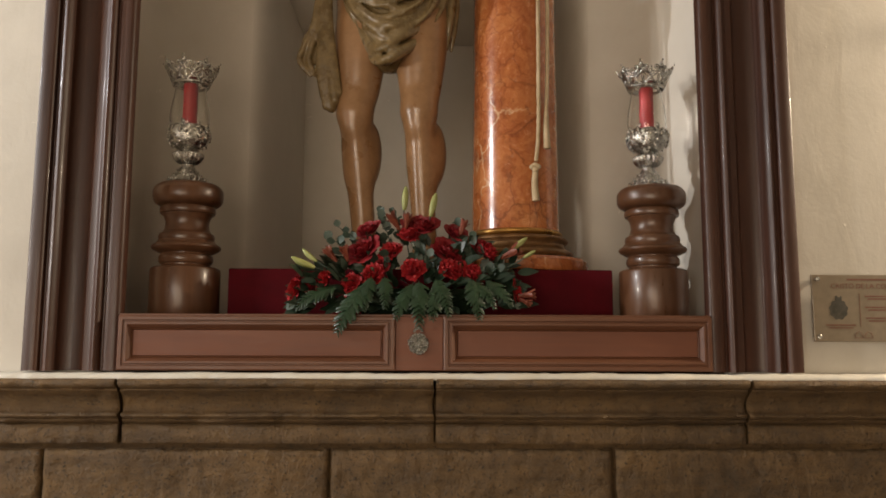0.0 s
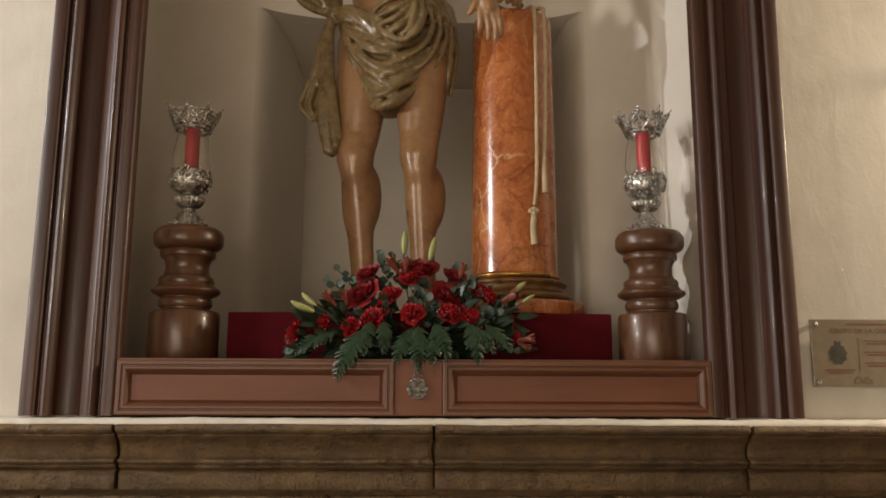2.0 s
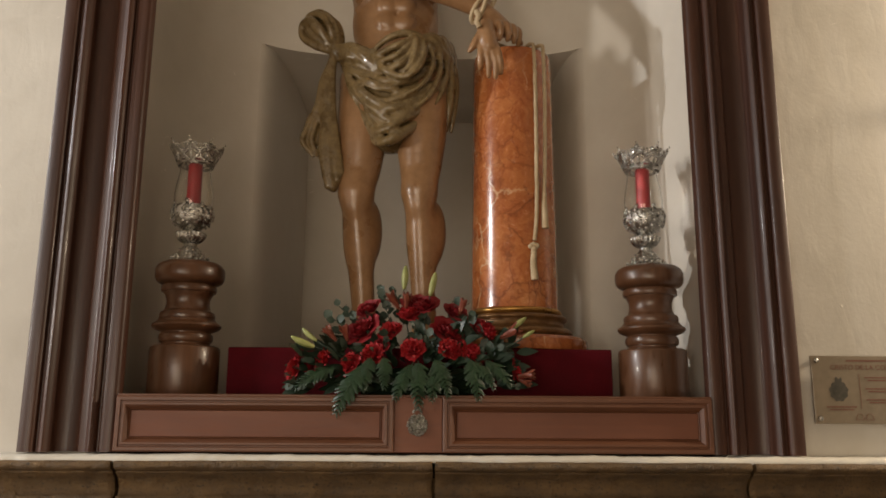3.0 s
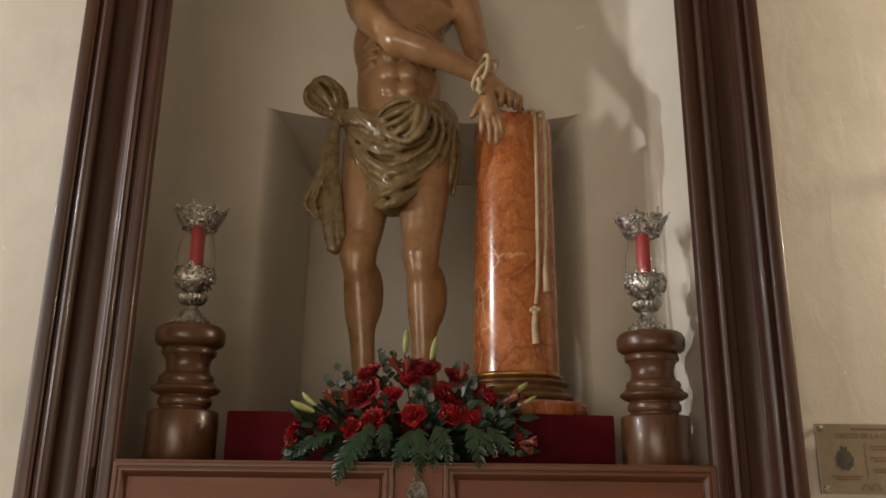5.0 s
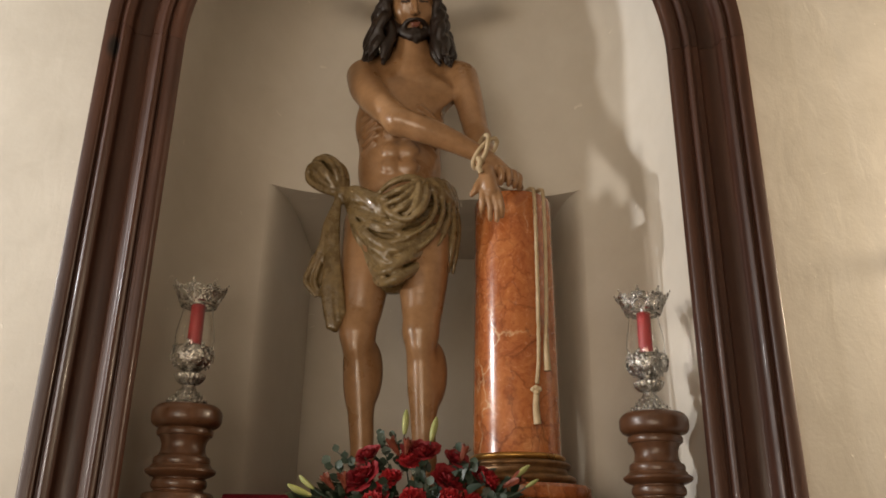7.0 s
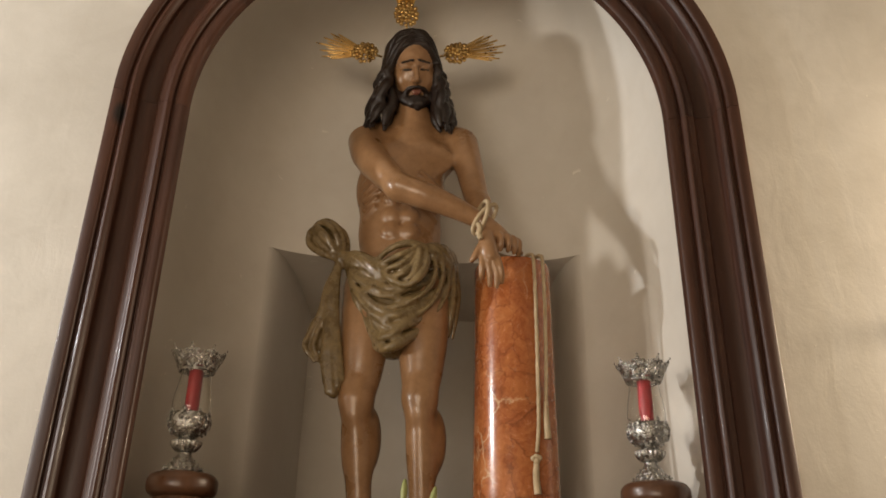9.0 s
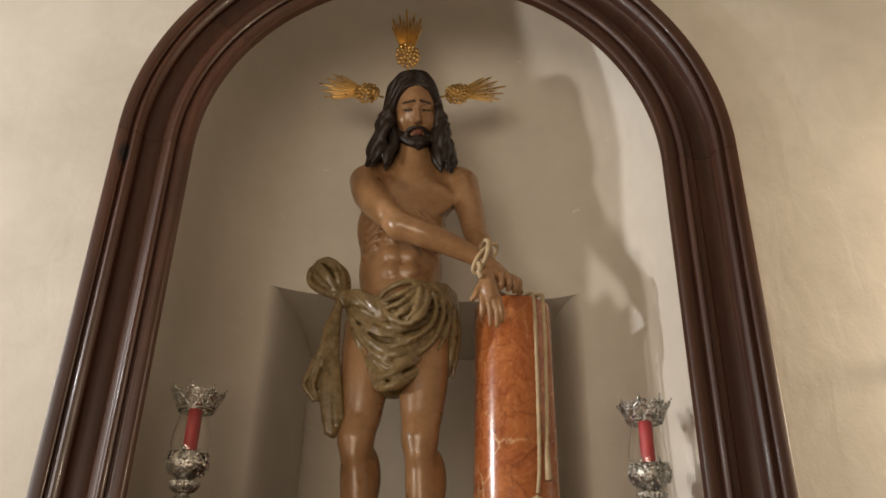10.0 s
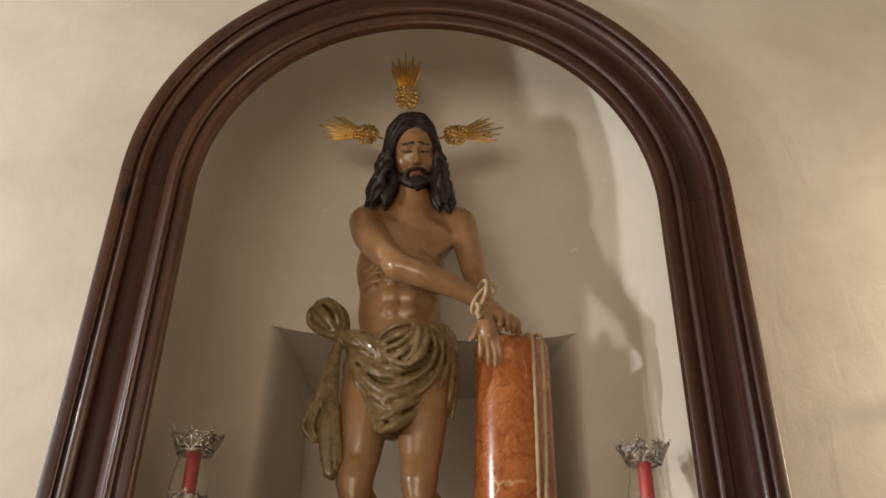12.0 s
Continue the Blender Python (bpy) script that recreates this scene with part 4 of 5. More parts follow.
def statue():
    v = Volume((-0.31, 1.92, 1.69), (0.29, 2.31, 3.13), 0.0042)
    S, C, H = "skin", "cloth", "hair"
    # legs
    for hip, knee, calf, ankle, toe in (((-0.181, 2.15, 2.46), (-0.202, 2.125, 2.135), (-0.190, 2.16, 2.02), (-0.176, 2.165, 1.80), (-0.178, 2.06, 1.722)),
                                        ((-0.025, 2.13, 2.46), (-0.028, 2.10, 2.135), (-0.012, 2.14, 2.015), (-0.012, 2.14, 1.80), (0.0, 2.03, 1.722))):
        v.limb(S, hip, knee, 0.080, 0.048, 0.02)
        mid = [0.5 * (a + b) for a, b in zip(hip, knee)]
        v.blob(S, (mid[0] + 0.004, mid[1] - 0.012, mid[2] + 0.03), (0.062, 0.060, 0.15), 0.03)
        v.blob(S, (mid[0] + 0.026, mid[1] - 0.022, mid[2] - 0.085), (0.022, 0.026, 0.055), 0.025)
        v.blob(S, (knee[0], knee[1] - 0.024, knee[2] + 0.006), (0.038, 0.026, 0.046), 0.022)
        v.blob(S, (knee[0] - 0.004, knee[1] - 0.020, knee[2] - 0.045), (0.024, 0.020, 0.026), 0.022)
        v.limb(S, knee, ankle, 0.043, 0.030, 0.02)
        v.blob(S, (calf[0] + 0.007, calf[1] + 0.010, calf[2] + 0.004), (0.042, 0.046, 0.100), 0.03)
        v.blob(S, (calf[0] - 0.020, calf[1] - 0.004, calf[2] + 0.015), (0.021, 0.032, 0.085), 0.024)
        v.blob(S, (calf[0] + 0.026, calf[1] + 0.018, calf[2] + 0.020), (0.031, 0.042, 0.080), 0.022)
        v.limb(S, (knee[0] + 0.002, knee[1] - 0.018, knee[2] - 0.05), (ankle[0], ankle[1] - 0.012, 1.86), 0.017, 0.014, 0.02)
        v.limb(S, (ankle[0], ankle[1] + 0.02, 1.735), toe, 0.033, 0.022, 0.02)
        v.limb(S, ankle, (ankle[0], ankle[1], 1.74), 0.027, 0.033, 0.02)
    # trunk
    v.blob(S, (-0.10, 2.160, 2.50), (0.140, 0.100, 0.13), 0.03)
    v.blob(S, (-0.104, 2.165, 2.66), (0.126, 0.088, 0.17), 0.03)
    v.blob(S, (-0.108, 2.172, 2.81), (0.138, 0.088, 0.16), 0.03)
    v.blob(S, (-0.085, 2.175, 2.93), (0.150, 0.074, 0.10), 0.03)
    for x, w in ((-0.155, 0.072), (-0.012, 0.068)):
        v.blob(S, (x, 2.122, 2.895), (w, 0.016, 0.050), 0.03)
    v.limb(S, (-0.205, 2.175, 3.000), (-0.09, 2.165, 3.045), 0.046, 0.047, 0.04)
    v.limb(S, (0.074, 2.175, 3.000), (-0.06, 2.165, 3.045), 0.044, 0.047, 0.04)
    for s in (-1, 1):
        for j in range(4):
            v.blob(S, (-0.100 + s * 0.028, 2.077 + 0.002 * j, 2.785 - 0.052 * j), (0.026, 0.012, 0.023), 0.013)
        for j in range(5):
            v.limb(S, (-0.105 + s * (0.060 + 0.004 * j), 2.086 + 0.002 * j, 2.832 - 0.030 * j), (-0.105 + s * 0.112, 2.117, 2.80 - 0.030 * j), 0.0065, 0.0045, 0.012)
    v.blob(S, (-0.098, 2.072, 2.652), (0.005, 0.012, 0.008), 0.006, cut=True)
    r = random.Random(12)
    # neck and head, in a finer volume
    v.limb(S, (-0.073, 2.15, 2.99), (-0.078, 2.125, 3.10), 0.056, 0.050, 0.025)
    body = v
    v = Volume((-0.27, 1.95, 2.96), (0.12, 2.31, 3.44), 0.0028)
    # the head bows: its own axes run across the face, back, and up to the crown
    turn = (28, -6, 6)
    axes, middle = Euler([radians(a) for a in turn]).to_matrix(), Vector((-0.082, 2.102, 3.214))
    h = lambda x, y, z: tuple(middle + axes @ Vector((x, y, z)))
    v.limb(S, (-0.073, 2.155, 3.00), h(0, 0.03, -0.07), 0.055, 0.050, 0.025)
    v.blob(S, h(0, 0.005, 0.035), (0.073, 0.093, 0.085), 0.02, turn)
    v.blob(S, h(0, -0.034, -0.030), (0.059, 0.055, 0.086), 0.03, turn)
    v.blob(S, h(0, -0.068, -0.097), (0.020, 0.018, 0.018), 0.02, turn)
    v.chain(S, [h(0, -0.086, 0.014), h(0, -0.098, -0.014), h(0, -0.111, -0.036)], [0.0065, 0.0075, 0.0092], 0.010, 8)
    v.blob(S, h(0, -0.098, -0.041), (0.0160, 0.012, 0.0075), 0.006, turn)
    for s in (-1, 1):
        v.blob(S, h(s * 0.030, -0.096, 0.003), (0.019, 0.017, 0.012), 0.010, turn, cut=True)
        v.blob(S, h(s * 0.029, -0.074, -0.001), (0.0150, 0.0125, 0.0120), 0.002, turn)
        v.limb(S, h(s * 0.010, -0.087, 0.021), h(s * 0.045, -0.071, 0.017), 0.0075, 0.007, 0.012)
        v.blob(S, h(s * 0.034, -0.064, -0.032), (0.021, 0.016, 0.026), 0.025, turn)
    v.limb("lip", h(-0.013, -0.0900, -0.0695), h(0.013, -0.0900, -0.0695), 0.0036, 0.0036, 0.002)
    v.limb("lip", h(-0.010, -0.0895, -0.0770), h(0.010, -0.0895, -0.0770), 0.0046, 0.0046, 0.002)
    # beard, moustache, brows and lashes
    for s in (-1, 1):
        v.chain(H, [h(s * 0.002, -0.0950, -0.0585), h(s * 0.013, -0.0930, -0.0600), h(s * 0.025, -0.085, -0.066), h(s * 0.034, -0.074, -0.078), h(s * 0.038, -0.066, -0.092)], [0.0042, 0.0055, 0.0070, 0.0088, 0.0105], 0.005, 8)
        v.chain(H, [h(s * 0.061, -0.020, -0.020), h(s * 0.055, -0.042, -0.066), h(s * 0.037, -0.067, -0.096), h(s * 0.012, -0.082, -0.110)], [0.007, 0.0135, 0.0165, 0.0175], 0.010)
        v.limb(H, h(s * 0.009, -0.0975, 0.0250), h(s * 0.044, -0.0815, 0.0180), 0.0036, 0.0028, 0.002)
        v.limb(H, h(s * 0.017, -0.0880, -0.0035), h(s * 0.042, -0.0845, -0.0050), 0.0027, 0.0022, 0.0015)
        for j in range(3):
            v.chain(H, [h(s * (0.005 + 0.010 * j), -0.083 + 0.005 * j, -0.092), h(s * (0.009 + 0.010 * j), -0.087 + 0.006 * j, -0.110), h(s * (0.005 + 0.008 * j), -0.080 + 0.005 * j, -0.138 + 0.009 * j)], [0.007, 0.0090, 0.004], 0.003)
    v.blob(H, h(0, -0.084, -0.0945), (0.027, 0.011, 0.0125), 0.005, turn)
    v.chain(H, [h(0, -0.085, -0.108), h(0.001, -0.086, -0.124), h(0.002, -0.080, -0.143)], [0.012, 0.012, 0.005], 0.005, 10)
    # hair: cap, then wavy locks from a middle parting
    v.blob(H, h(0, 0.022, 0.040), (0.079, 0.090, 0.083), 0.008, turn)
    v.blob(H, h(0, 0.060, -0.03), (0.075, 0.060, 0.11), 0.02, turn)
    r = random.Random(12)
    for s in (-1, 1):
        reach = 0.146 if s < 0 else 0.136
        low = 3.000 if s < 0 else 2.995
        for j in range(16):
            u = j / 15
            rise = math.sin(0.5 * math.pi * min(1, 1.7 * u))
            third = h(s * (0.068 + 0.014 * min(1, 2.2 * u)), -0.050 + 0.115 * u, 0.020)
            xe = -0.080 + s * (0.064 + (reach - 0.064) * math.sin(math.pi * min(1, 0.20 + 0.55 * u)))
            ye = 2.072 + 0.135 * u
            wave, amp = r.uniform(0, 6), r.uniform(0.006, 0.010)
            pts = [h(s * 0.002, -0.071 + 0.10 * u, 0.079 + 0.046 * rise), h(s * (0.030 + 0.008 * u), -0.072 + 0.105 * u, 0.074 + 0.045 * rise), h(s * (0.054 + 0.014 * u), -0.064 + 0.11 * u, 0.052 + 0.034 * rise), third]
            for i in range(1, 8):
                f = i / 7
                pts.append((third[0] * (1 - f) + xe * f + amp * math.sin(wave + 2.1 * i), third[1] * (1 - f) + ye * f + amp * math.cos(wave + 2.1 * i), third[2] + (low - third[2] + 0.05 * u + 0.012 * math.sin(wave)) * f))
            v.chain(H, pts, [0.006, 0.0085, 0.0105, 0.012, 0.0135, 0.0140, 0.0135, 0.006], 0.0035, 36)
            v.chain(H, [Vector(p) + 0.009 * (Vector(p) - middle).normalized() + Vector((0.004 * math.sin(2 * k + wave), 0, 0.003 * math.cos(k))) for k, p in enumerate(pts)], [0.0035, 0.0045, 0.0055, 0.006, 0.0065, 0.0065, 0.003], 0.0018, 40)
    for s in (-1, 1):
        for j in range(4):
            wave, y = 1.7 * j + s, 2.085 + 0.03 * j
            pts = [(-0.082 + s * 0.076, y, 3.20), (-0.080 + s * 0.074, y - 0.006, 3.14), (-0.076 + s * (0.068 + 0.006 * math.sin(wave)), y - 0.004, 3.08), (-0.076 + s * (0.078 + 0.006 * math.cos(wave)), y - 0.012, 3.03), (-0.076 + s * 0.088, y - 0.010, 2.995)]
            v.chain(H, pts, [0.014, 0.016, 0.017, 0.016, 0.007], 0.0045, 20)
    head, v = v, body
    # arms
    v.chain(S, [(-0.225, 2.16, 2.975), (-0.205, 2.09, 2.885), (-0.150, 2.02, 2.785), (-0.105, 1.985, 2.722)], [0.056, 0.052, 0.044, 0.038], 0.02)
    v.chain(S, [(-0.105, 1.985, 2.722), (-0.040, 1.985, 2.700), (0.05, 2.0, 2.670), (0.135, 2.015, 2.633)], [0.040, 0.040, 0.033, 0.024], 0.02)
    v.chain(S, [(0.086, 2.165, 2.980), (0.104, 2.14, 2.885), (0.124, 2.12, 2.78), (0.134, 2.10, 2.735)], [0.050, 0.044, 0.038, 0.034], 0.02)
    v.chain(S, [(0.134, 2.10, 2.735), (0.142, 2.06, 2.67), (0.150, 2.02, 2.605), (0.148, 1.998, 2.565)], [0.034, 0.033, 0.026, 0.021], 0.015)
    # upper hand, resting on the column's top
    v.chain(S, [(0.135, 2.015, 2.633), (0.168, 2.02, 2.606), (0.196, 2.025, 2.582)], [0.022, 0.028, 0.026], 0.012)
    for j, (dx, dy) in enumerate(((-0.022, -0.012), (0.0, -0.006), (0.018, 0.006), (0.032, 0.022))):
        v.chain(S, [(0.192 + 0.5 * dx, 2.018 + dy, 2.588), (0.207 + dx, 2.005 + dy, 2.578), (0.211 + dx, 2.004 + dy, 2.556), (0.209 + dx, 2.012 + dy, 2.540)], [0.011, 0.0105, 0.009, 0.0075], 0.005)
    v.chain(S, [(0.19, 2.05, 2.59), (0.225, 2.062, 2.575), (0.252, 2.062, 2.558)], [0.012, 0.0105, 0.008], 0.006)
    # lower hand, hanging over the column's face
    v.chain(S, [(0.148, 1.998, 2.565), (0.151, 1.990, 2.540), (0.155, 1.990, 2.512)], [0.021, 0.026, 0.026], 0.012)
    for dx, zt, bend in ((-0.024, 2.452, -0.004), (-0.008, 2.430, 0.002), (0.009, 2.427, 0.004), (0.023, 2.440, 0.004)):
        v.chain(S, [(0.155 + dx * 0.8, 1.988, 2.515), (0.158 + dx, 1.982, 2.488), (0.161 + dx + bend, 1.988, 2.460), (0.162 + dx + bend, 1.999, zt)], [0.0105, 0.0098, 0.0088, 0.0068], 0.004)
    v.chain(S, [(0.136, 1.990, 2.548), (0.122, 1.984, 2.525), (0.112, 1.984, 2.506), (0.104, 1.986, 2.496)], [0.013, 0.0115, 0.0095, 0.007], 0.006)
    # loincloth in a finer volume: base, twisted band, hanging folds
    v = Volume((-0.42, 1.96, 2.12), (0.11, 2.31, 2.71), 0.0031)
    v.blob(C, (-0.103, 2.158, 2.500), (0.160, 0.120, 0.078), 0.02)
    v.blob(C, (-0.105, 2.138, 2.430), (0.150, 0.103, 0.095), 0.03)
    v.blob(C, (-0.113, 2.105, 2.350), (0.080, 0.072, 0.075), 0.03)
    def front(x, z):
        half = 0.166 if z > 2.46 else 0.160 - 0.095 * (2.46 - z) / 0.16
        return 2.137 - (0.107 + 0.012 * (z < 2.45)) * math.sqrt(max(0.0, 1 - ((x + 0.105) / half) ** 2))
    for j in range(17):
        f = j / 16
        zl, zb = 2.535 - 0.085 * f, 2.495 - 0.222 * f
        xl, xr, zr = -0.262 + 0.030 * f, 0.052 - 0.010 * f, 2.545 - 0.10 * f
        bx = -0.118 + 0.022 * math.sin(2.3 * j)
        start, stop = (0.0, 1.0) if j % 3 == 0 else (0.0, r.uniform(0.65, 0.85)) if j % 3 == 1 else (r.uniform(0.15, 0.35), 1.0)
        pts = []
        for i in range(15):
            t = start + (stop - start) * i / 14
            x = xl + (xr - xl) * t
            sag = 1 - abs((x - bx) / ((xl - bx) if x < bx else (xr - bx))) ** 1.55
            z = (zl * (1 - t) + zr * t) + (zb - 0.5 * (zl + zr)) * max(0, sag) + 0.006 * math.sin(3.1 * j + 6 * t)
            pts.append((x, front(x, z) + 0.002 + 0.005 * math.sin(5 * t + 1.7 * j), z))
        rad = r.uniform(0.0055, 0.0105)
        v.chain(C, pts, [rad * 0.35, rad, rad * 1.25, rad, rad * 0.35], 0.009, 30)
    for j in range(6):
        w = 2 * math.pi * j / 6
        tw = lambda t: (0.017 * math.cos(w + 4.5 * t), 0.019 * math.sin(w + 4.5 * t))
        v.chain(C, [(x, y + 0.5 * tw(t)[0], z + tw(t)[1]) for t, x, y, z in ((0, -0.266, 2.088, 2.548), (0.25, -0.225, 2.058, 2.540), (0.5, -0.185, 2.042, 2.520), (0.75, -0.145, 2.034, 2.500), (1, -0.105, 2.030, 2.488))], [0.0075, 0.0085, 0.008, 0.0085, 0.006], 0.007, 20)
        v.chain(C, [(x, y + 0.6 * tw(t)[0], z + 1.25 * tw(t)[1]) for t, x, y, z in ((0, -0.045, 2.034, 2.548), (0.3, -0.010, 2.046, 2.560), (0.6, 0.025, 2.070, 2.562), (0.9, 0.050, 2.11, 2.558), (1.2, 0.062, 2.165, 2.556))], [0.006, 0.009, 0.010, 0.010, 0.009], 0.007, 20)
    # gathered swirl and tongue at the front
    for pts, w in (([(-0.165, 2.034, 2.530), (-0.125, 2.016, 2.558), (-0.075, 2.014, 2.574), (-0.03, 2.028, 2.570), (0.0, 2.044, 2.552)], 0.009),
                   ([(-0.155, 2.026, 2.516), (-0.118, 2.008, 2.526), (-0.085, 2.002, 2.540), (-0.055, 2.008, 2.562)], 0.0085),
                   ([(-0.140, 2.016, 2.496), (-0.110, 2.004, 2.502), (-0.084, 2.000, 2.514), (-0.062, 2.003, 2.540)], 0.0075),
                   ([(-0.120, 2.008, 2.474), (-0.098, 2.000, 2.476), (-0.074, 1.998, 2.492), (-0.058, 1.999, 2.518)], 0.0075),
                   ([(-0.025, 2.022, 2.558), (-0.024, 2.008, 2.520), (-0.036, 2.000, 2.480), (-0.062, 1.998, 2.452), (-0.095, 2.004, 2.446)], 0.010),
                   ([(-0.045, 2.016, 2.560), (-0.046, 2.002, 2.522), (-0.054, 1.996, 2.485), (-0.078, 1.996, 2.460)], 0.009),
                   ([(-0.150, 2.026, 2.500), (-0.128, 2.012, 2.470), (-0.098, 2.004, 2.452), (-0.066, 2.002, 2.446)], 0.009),
                   ([(-0.004, 2.036, 2.545), (0.002, 2.030, 2.50), (-0.010, 2.022, 2.46), (-0.036, 2.014, 2.425), (-0.070, 2.012, 2.405)], 0.0075),
                   ([(0.022, 2.056, 2.54), (0.022, 2.050, 2.49), (0.010, 2.040, 2.445), (-0.015, 2.030, 2.40), (-0.05, 2.026, 2.37)], 0.0075),
                   ([(0.042, 2.082, 2.53), (0.038, 2.074, 2.47), (0.022, 2.060, 2.42), (-0.004, 2.05, 2.375)], 0.007)):
        v.chain(C, pts, [w * 0.7, w, w * 1.15, w * 0.8, w * 0.4], 0.008, 24)
    v.blob(C, (-0.060, 2.016, 2.505), (0.040, 0.012, 0.055), 0.012, (0, 18, 0))
    v.blob(C, (0.055, 2.165, 2.46), (0.018, 0.040, 0.095), 0.012)
    for dx in (0.0, 0.012):
        v.chain(C, [(0.060 - dx, 2.13 - 2 * dx, 2.55), (0.066 - dx, 2.125 - 2 * dx, 2.47), (0.060 - dx, 2.125 - 2 * dx, 2.40), (0.054 - dx, 2.13 - dx, 2.345)], [0.010, 0.012, 0.011, 0.005], 0.006)
    # bow and hanging tail on the hip
    for pts, rad in (([(-0.275, 2.085, 2.555), (-0.315, 2.072, 2.595), (-0.350, 2.076, 2.632), (-0.370, 2.094, 2.630), (-0.368, 2.098, 2.598), (-0.330, 2.09, 2.568), (-0.280, 2.085, 2.550)], 0.0085),
                     ([(-0.278, 2.088, 2.562), (-0.312, 2.068, 2.606), (-0.340, 2.070, 2.636), (-0.356, 2.082, 2.630), (-0.345, 2.082, 2.602), (-0.30, 2.08, 2.566)], 0.008),
                     ([(-0.275, 2.09, 2.562), (-0.290, 2.072, 2.616), (-0.318, 2.074, 2.652), (-0.345, 2.084, 2.656), (-0.362, 2.092, 2.640)], 0.0085),
                     ([(-0.272, 2.10, 2.56), (-0.270, 2.085, 2.605), (-0.290, 2.086, 2.646), (-0.322, 2.092, 2.668), (-0.350, 2.10, 2.664)], 0.009),
                     ([(-0.268, 2.10, 2.558), (-0.258, 2.10, 2.59), (-0.270, 2.10, 2.635), (-0.300, 2.106, 2.664)], 0.008)):
        v.chain(C, pts, [rad, rad * 1.2, rad], 0.006, 26)
    v.blob(C, (-0.322, 2.105, 2.615), (0.040, 0.018, 0.042), 0.010)
    v.blob(C, (-0.272, 2.088, 2.552), (0.018, 0.020, 0.018), 0.008)
    for dx, dz, w in ((0.0, 2.196, 0.0095), (-0.013, 2.176, 0.0105), (-0.026, 2.180, 0.0095), (-0.034, 2.205, 0.008), (0.010, 2.215, 0.0085)):
        v.chain(C, [(-0.276, 2.085, 2.545), (-0.281 + dx * 0.4, 2.078, 2.47), (-0.277 + dx * 0.6, 2.082, 2.38), (-0.268 + dx, 2.086, 2.28), (-0.256 + dx, 2.090, dz)], [w * 0.9, w, w * 0.9, w * 1.2, w], 0.006, 24)
    for off in (0.0, 0.016):
        v.chain(C, [(-0.280, 2.09, 2.53), (-0.306 + off, 2.082, 2.465), (-0.318 + off, 2.088, 2.40), (-0.346 + off * 1.3, 2.092, 2.335), (-0.356 + off * 1.6, 2.094, 2.300), (-0.326 + off, 2.096, 2.262)], [0.007, 0.009, 0.009, 0.008, 0.007, 0.005], 0.010, 26)
    v.blob(C, (-0.322, 2.102, 2.345), (0.032, 0.006, 0.062), 0.008, (0, 14, 0))
    v.blob(C, (-0.298, 2.098, 2.43), (0.020, 0.007, 0.075), 0.010)
    v.blob(C, (-0.272, 2.098, 2.27), (0.024, 0.008, 0.105), 0.010, (0, -5, 0))
    # the cloth sits low on the hips
    cloth = list(v.skin((C,), [CLOTH]))
    cloth[0] = cloth[0] * (1, 1, 1.05) + (0.005, 0, -0.05 * 2.64 - 0.012)
    me = joined("statue", [body.skin((S,), [SKIN]), head.skin((S, H, "lip"), [SKIN, HAIR, LIP]), cloth], [SKIN, CLOTH, HAIR, LIP])
    return tagged(new("statue", me), "glossy painted wooden statue with an olive-gold loincloth", "statue")


statue()

# ---- the flower arrangement ----
ROSERED = plain("rose_petal", (0.15, 0.004, 0.008), (0.27, 0.008, 0.014), (0.5, 0.65), 25, 160, 0.15, 0.0015)
CARNRED = plain("carnation_petal", (0.27, 0.006, 0.011), (0.43, 0.014, 0.018), (0.55, 0.7), 30, 160, 0.15, 0.0015)
FERN = plain("fern_green", (0.005, 0.017, 0.006), (0.015, 0.044, 0.015), (0.30, 0.45), 30, 200, 0.2, 0.001)
EUCA = plain("eucalyptus_green", (0.018, 0.034, 0.022), (0.048, 0.074, 0.050), (0.4, 0.55), 25, 180, 0.1, 0.001)
DEEPLEAF = plain("deep_green_leaf", (0.007, 0.016, 0.009), (0.018, 0.036, 0.018), (0.35, 0.5), 25, 180, 0.2, 0.001)
SHADEFOAM = plain("stem_shade_foam", (0.004, 0.010, 0.005), (0.010, 0.020, 0.010), (0.9, 1.0), 30, 200, 0.3, 0.002, spec=0.1)
BUD = plain("lily_bud", (0.22, 0.26, 0.07), (0.42, 0.42, 0.18), (0.4, 0.5), 30, 160, 0.1, 0.001)
RUSTBUD = plain("rusty_lily", (0.12, 0.022, 0.014), (0.26, 0.07, 0.035), (0.4, 0.55), 45, 150, 0.3, 0.002)


def petal(verts, faces, a, r0, h, w, tilt, curl, cup, ruffle, phase, rows=5, cols=6):
    k = len(verts)
    ca, sa = math.cos(a), math.sin(a)
    for i in range(rows + 1):
        t = i / rows
        wide = w * (0.35 + 0.9 * math.sin(math.pi * (0.08 + 0.60 * t))) * (1 - 0.25 * t ** 6)
        for j in range(cols + 1):
            u = 2 * j / cols - 1
            tt = t * (1 - 0.10 * u * u * t)
            rad = r0 + h * tt * math.sin(tilt) + curl * tt * tt - cup * u * u * (0.3 + t) + ruffle * t * t * math.sin(5 * u + phase)
            z = h * tt * math.cos(tilt) - 0.45 * curl * tt ** 3 + ruffle * t * t * math.cos(7 * u + phase)
            x = u * wide
            verts.append((rad * ca - x * sa, rad * sa + x * ca, z))
    for i in range(rows):
        for j in range(cols):
            p = k + i * (cols + 1) + j
            faces.append((p, p + 1, p + cols + 2, p + cols + 1))


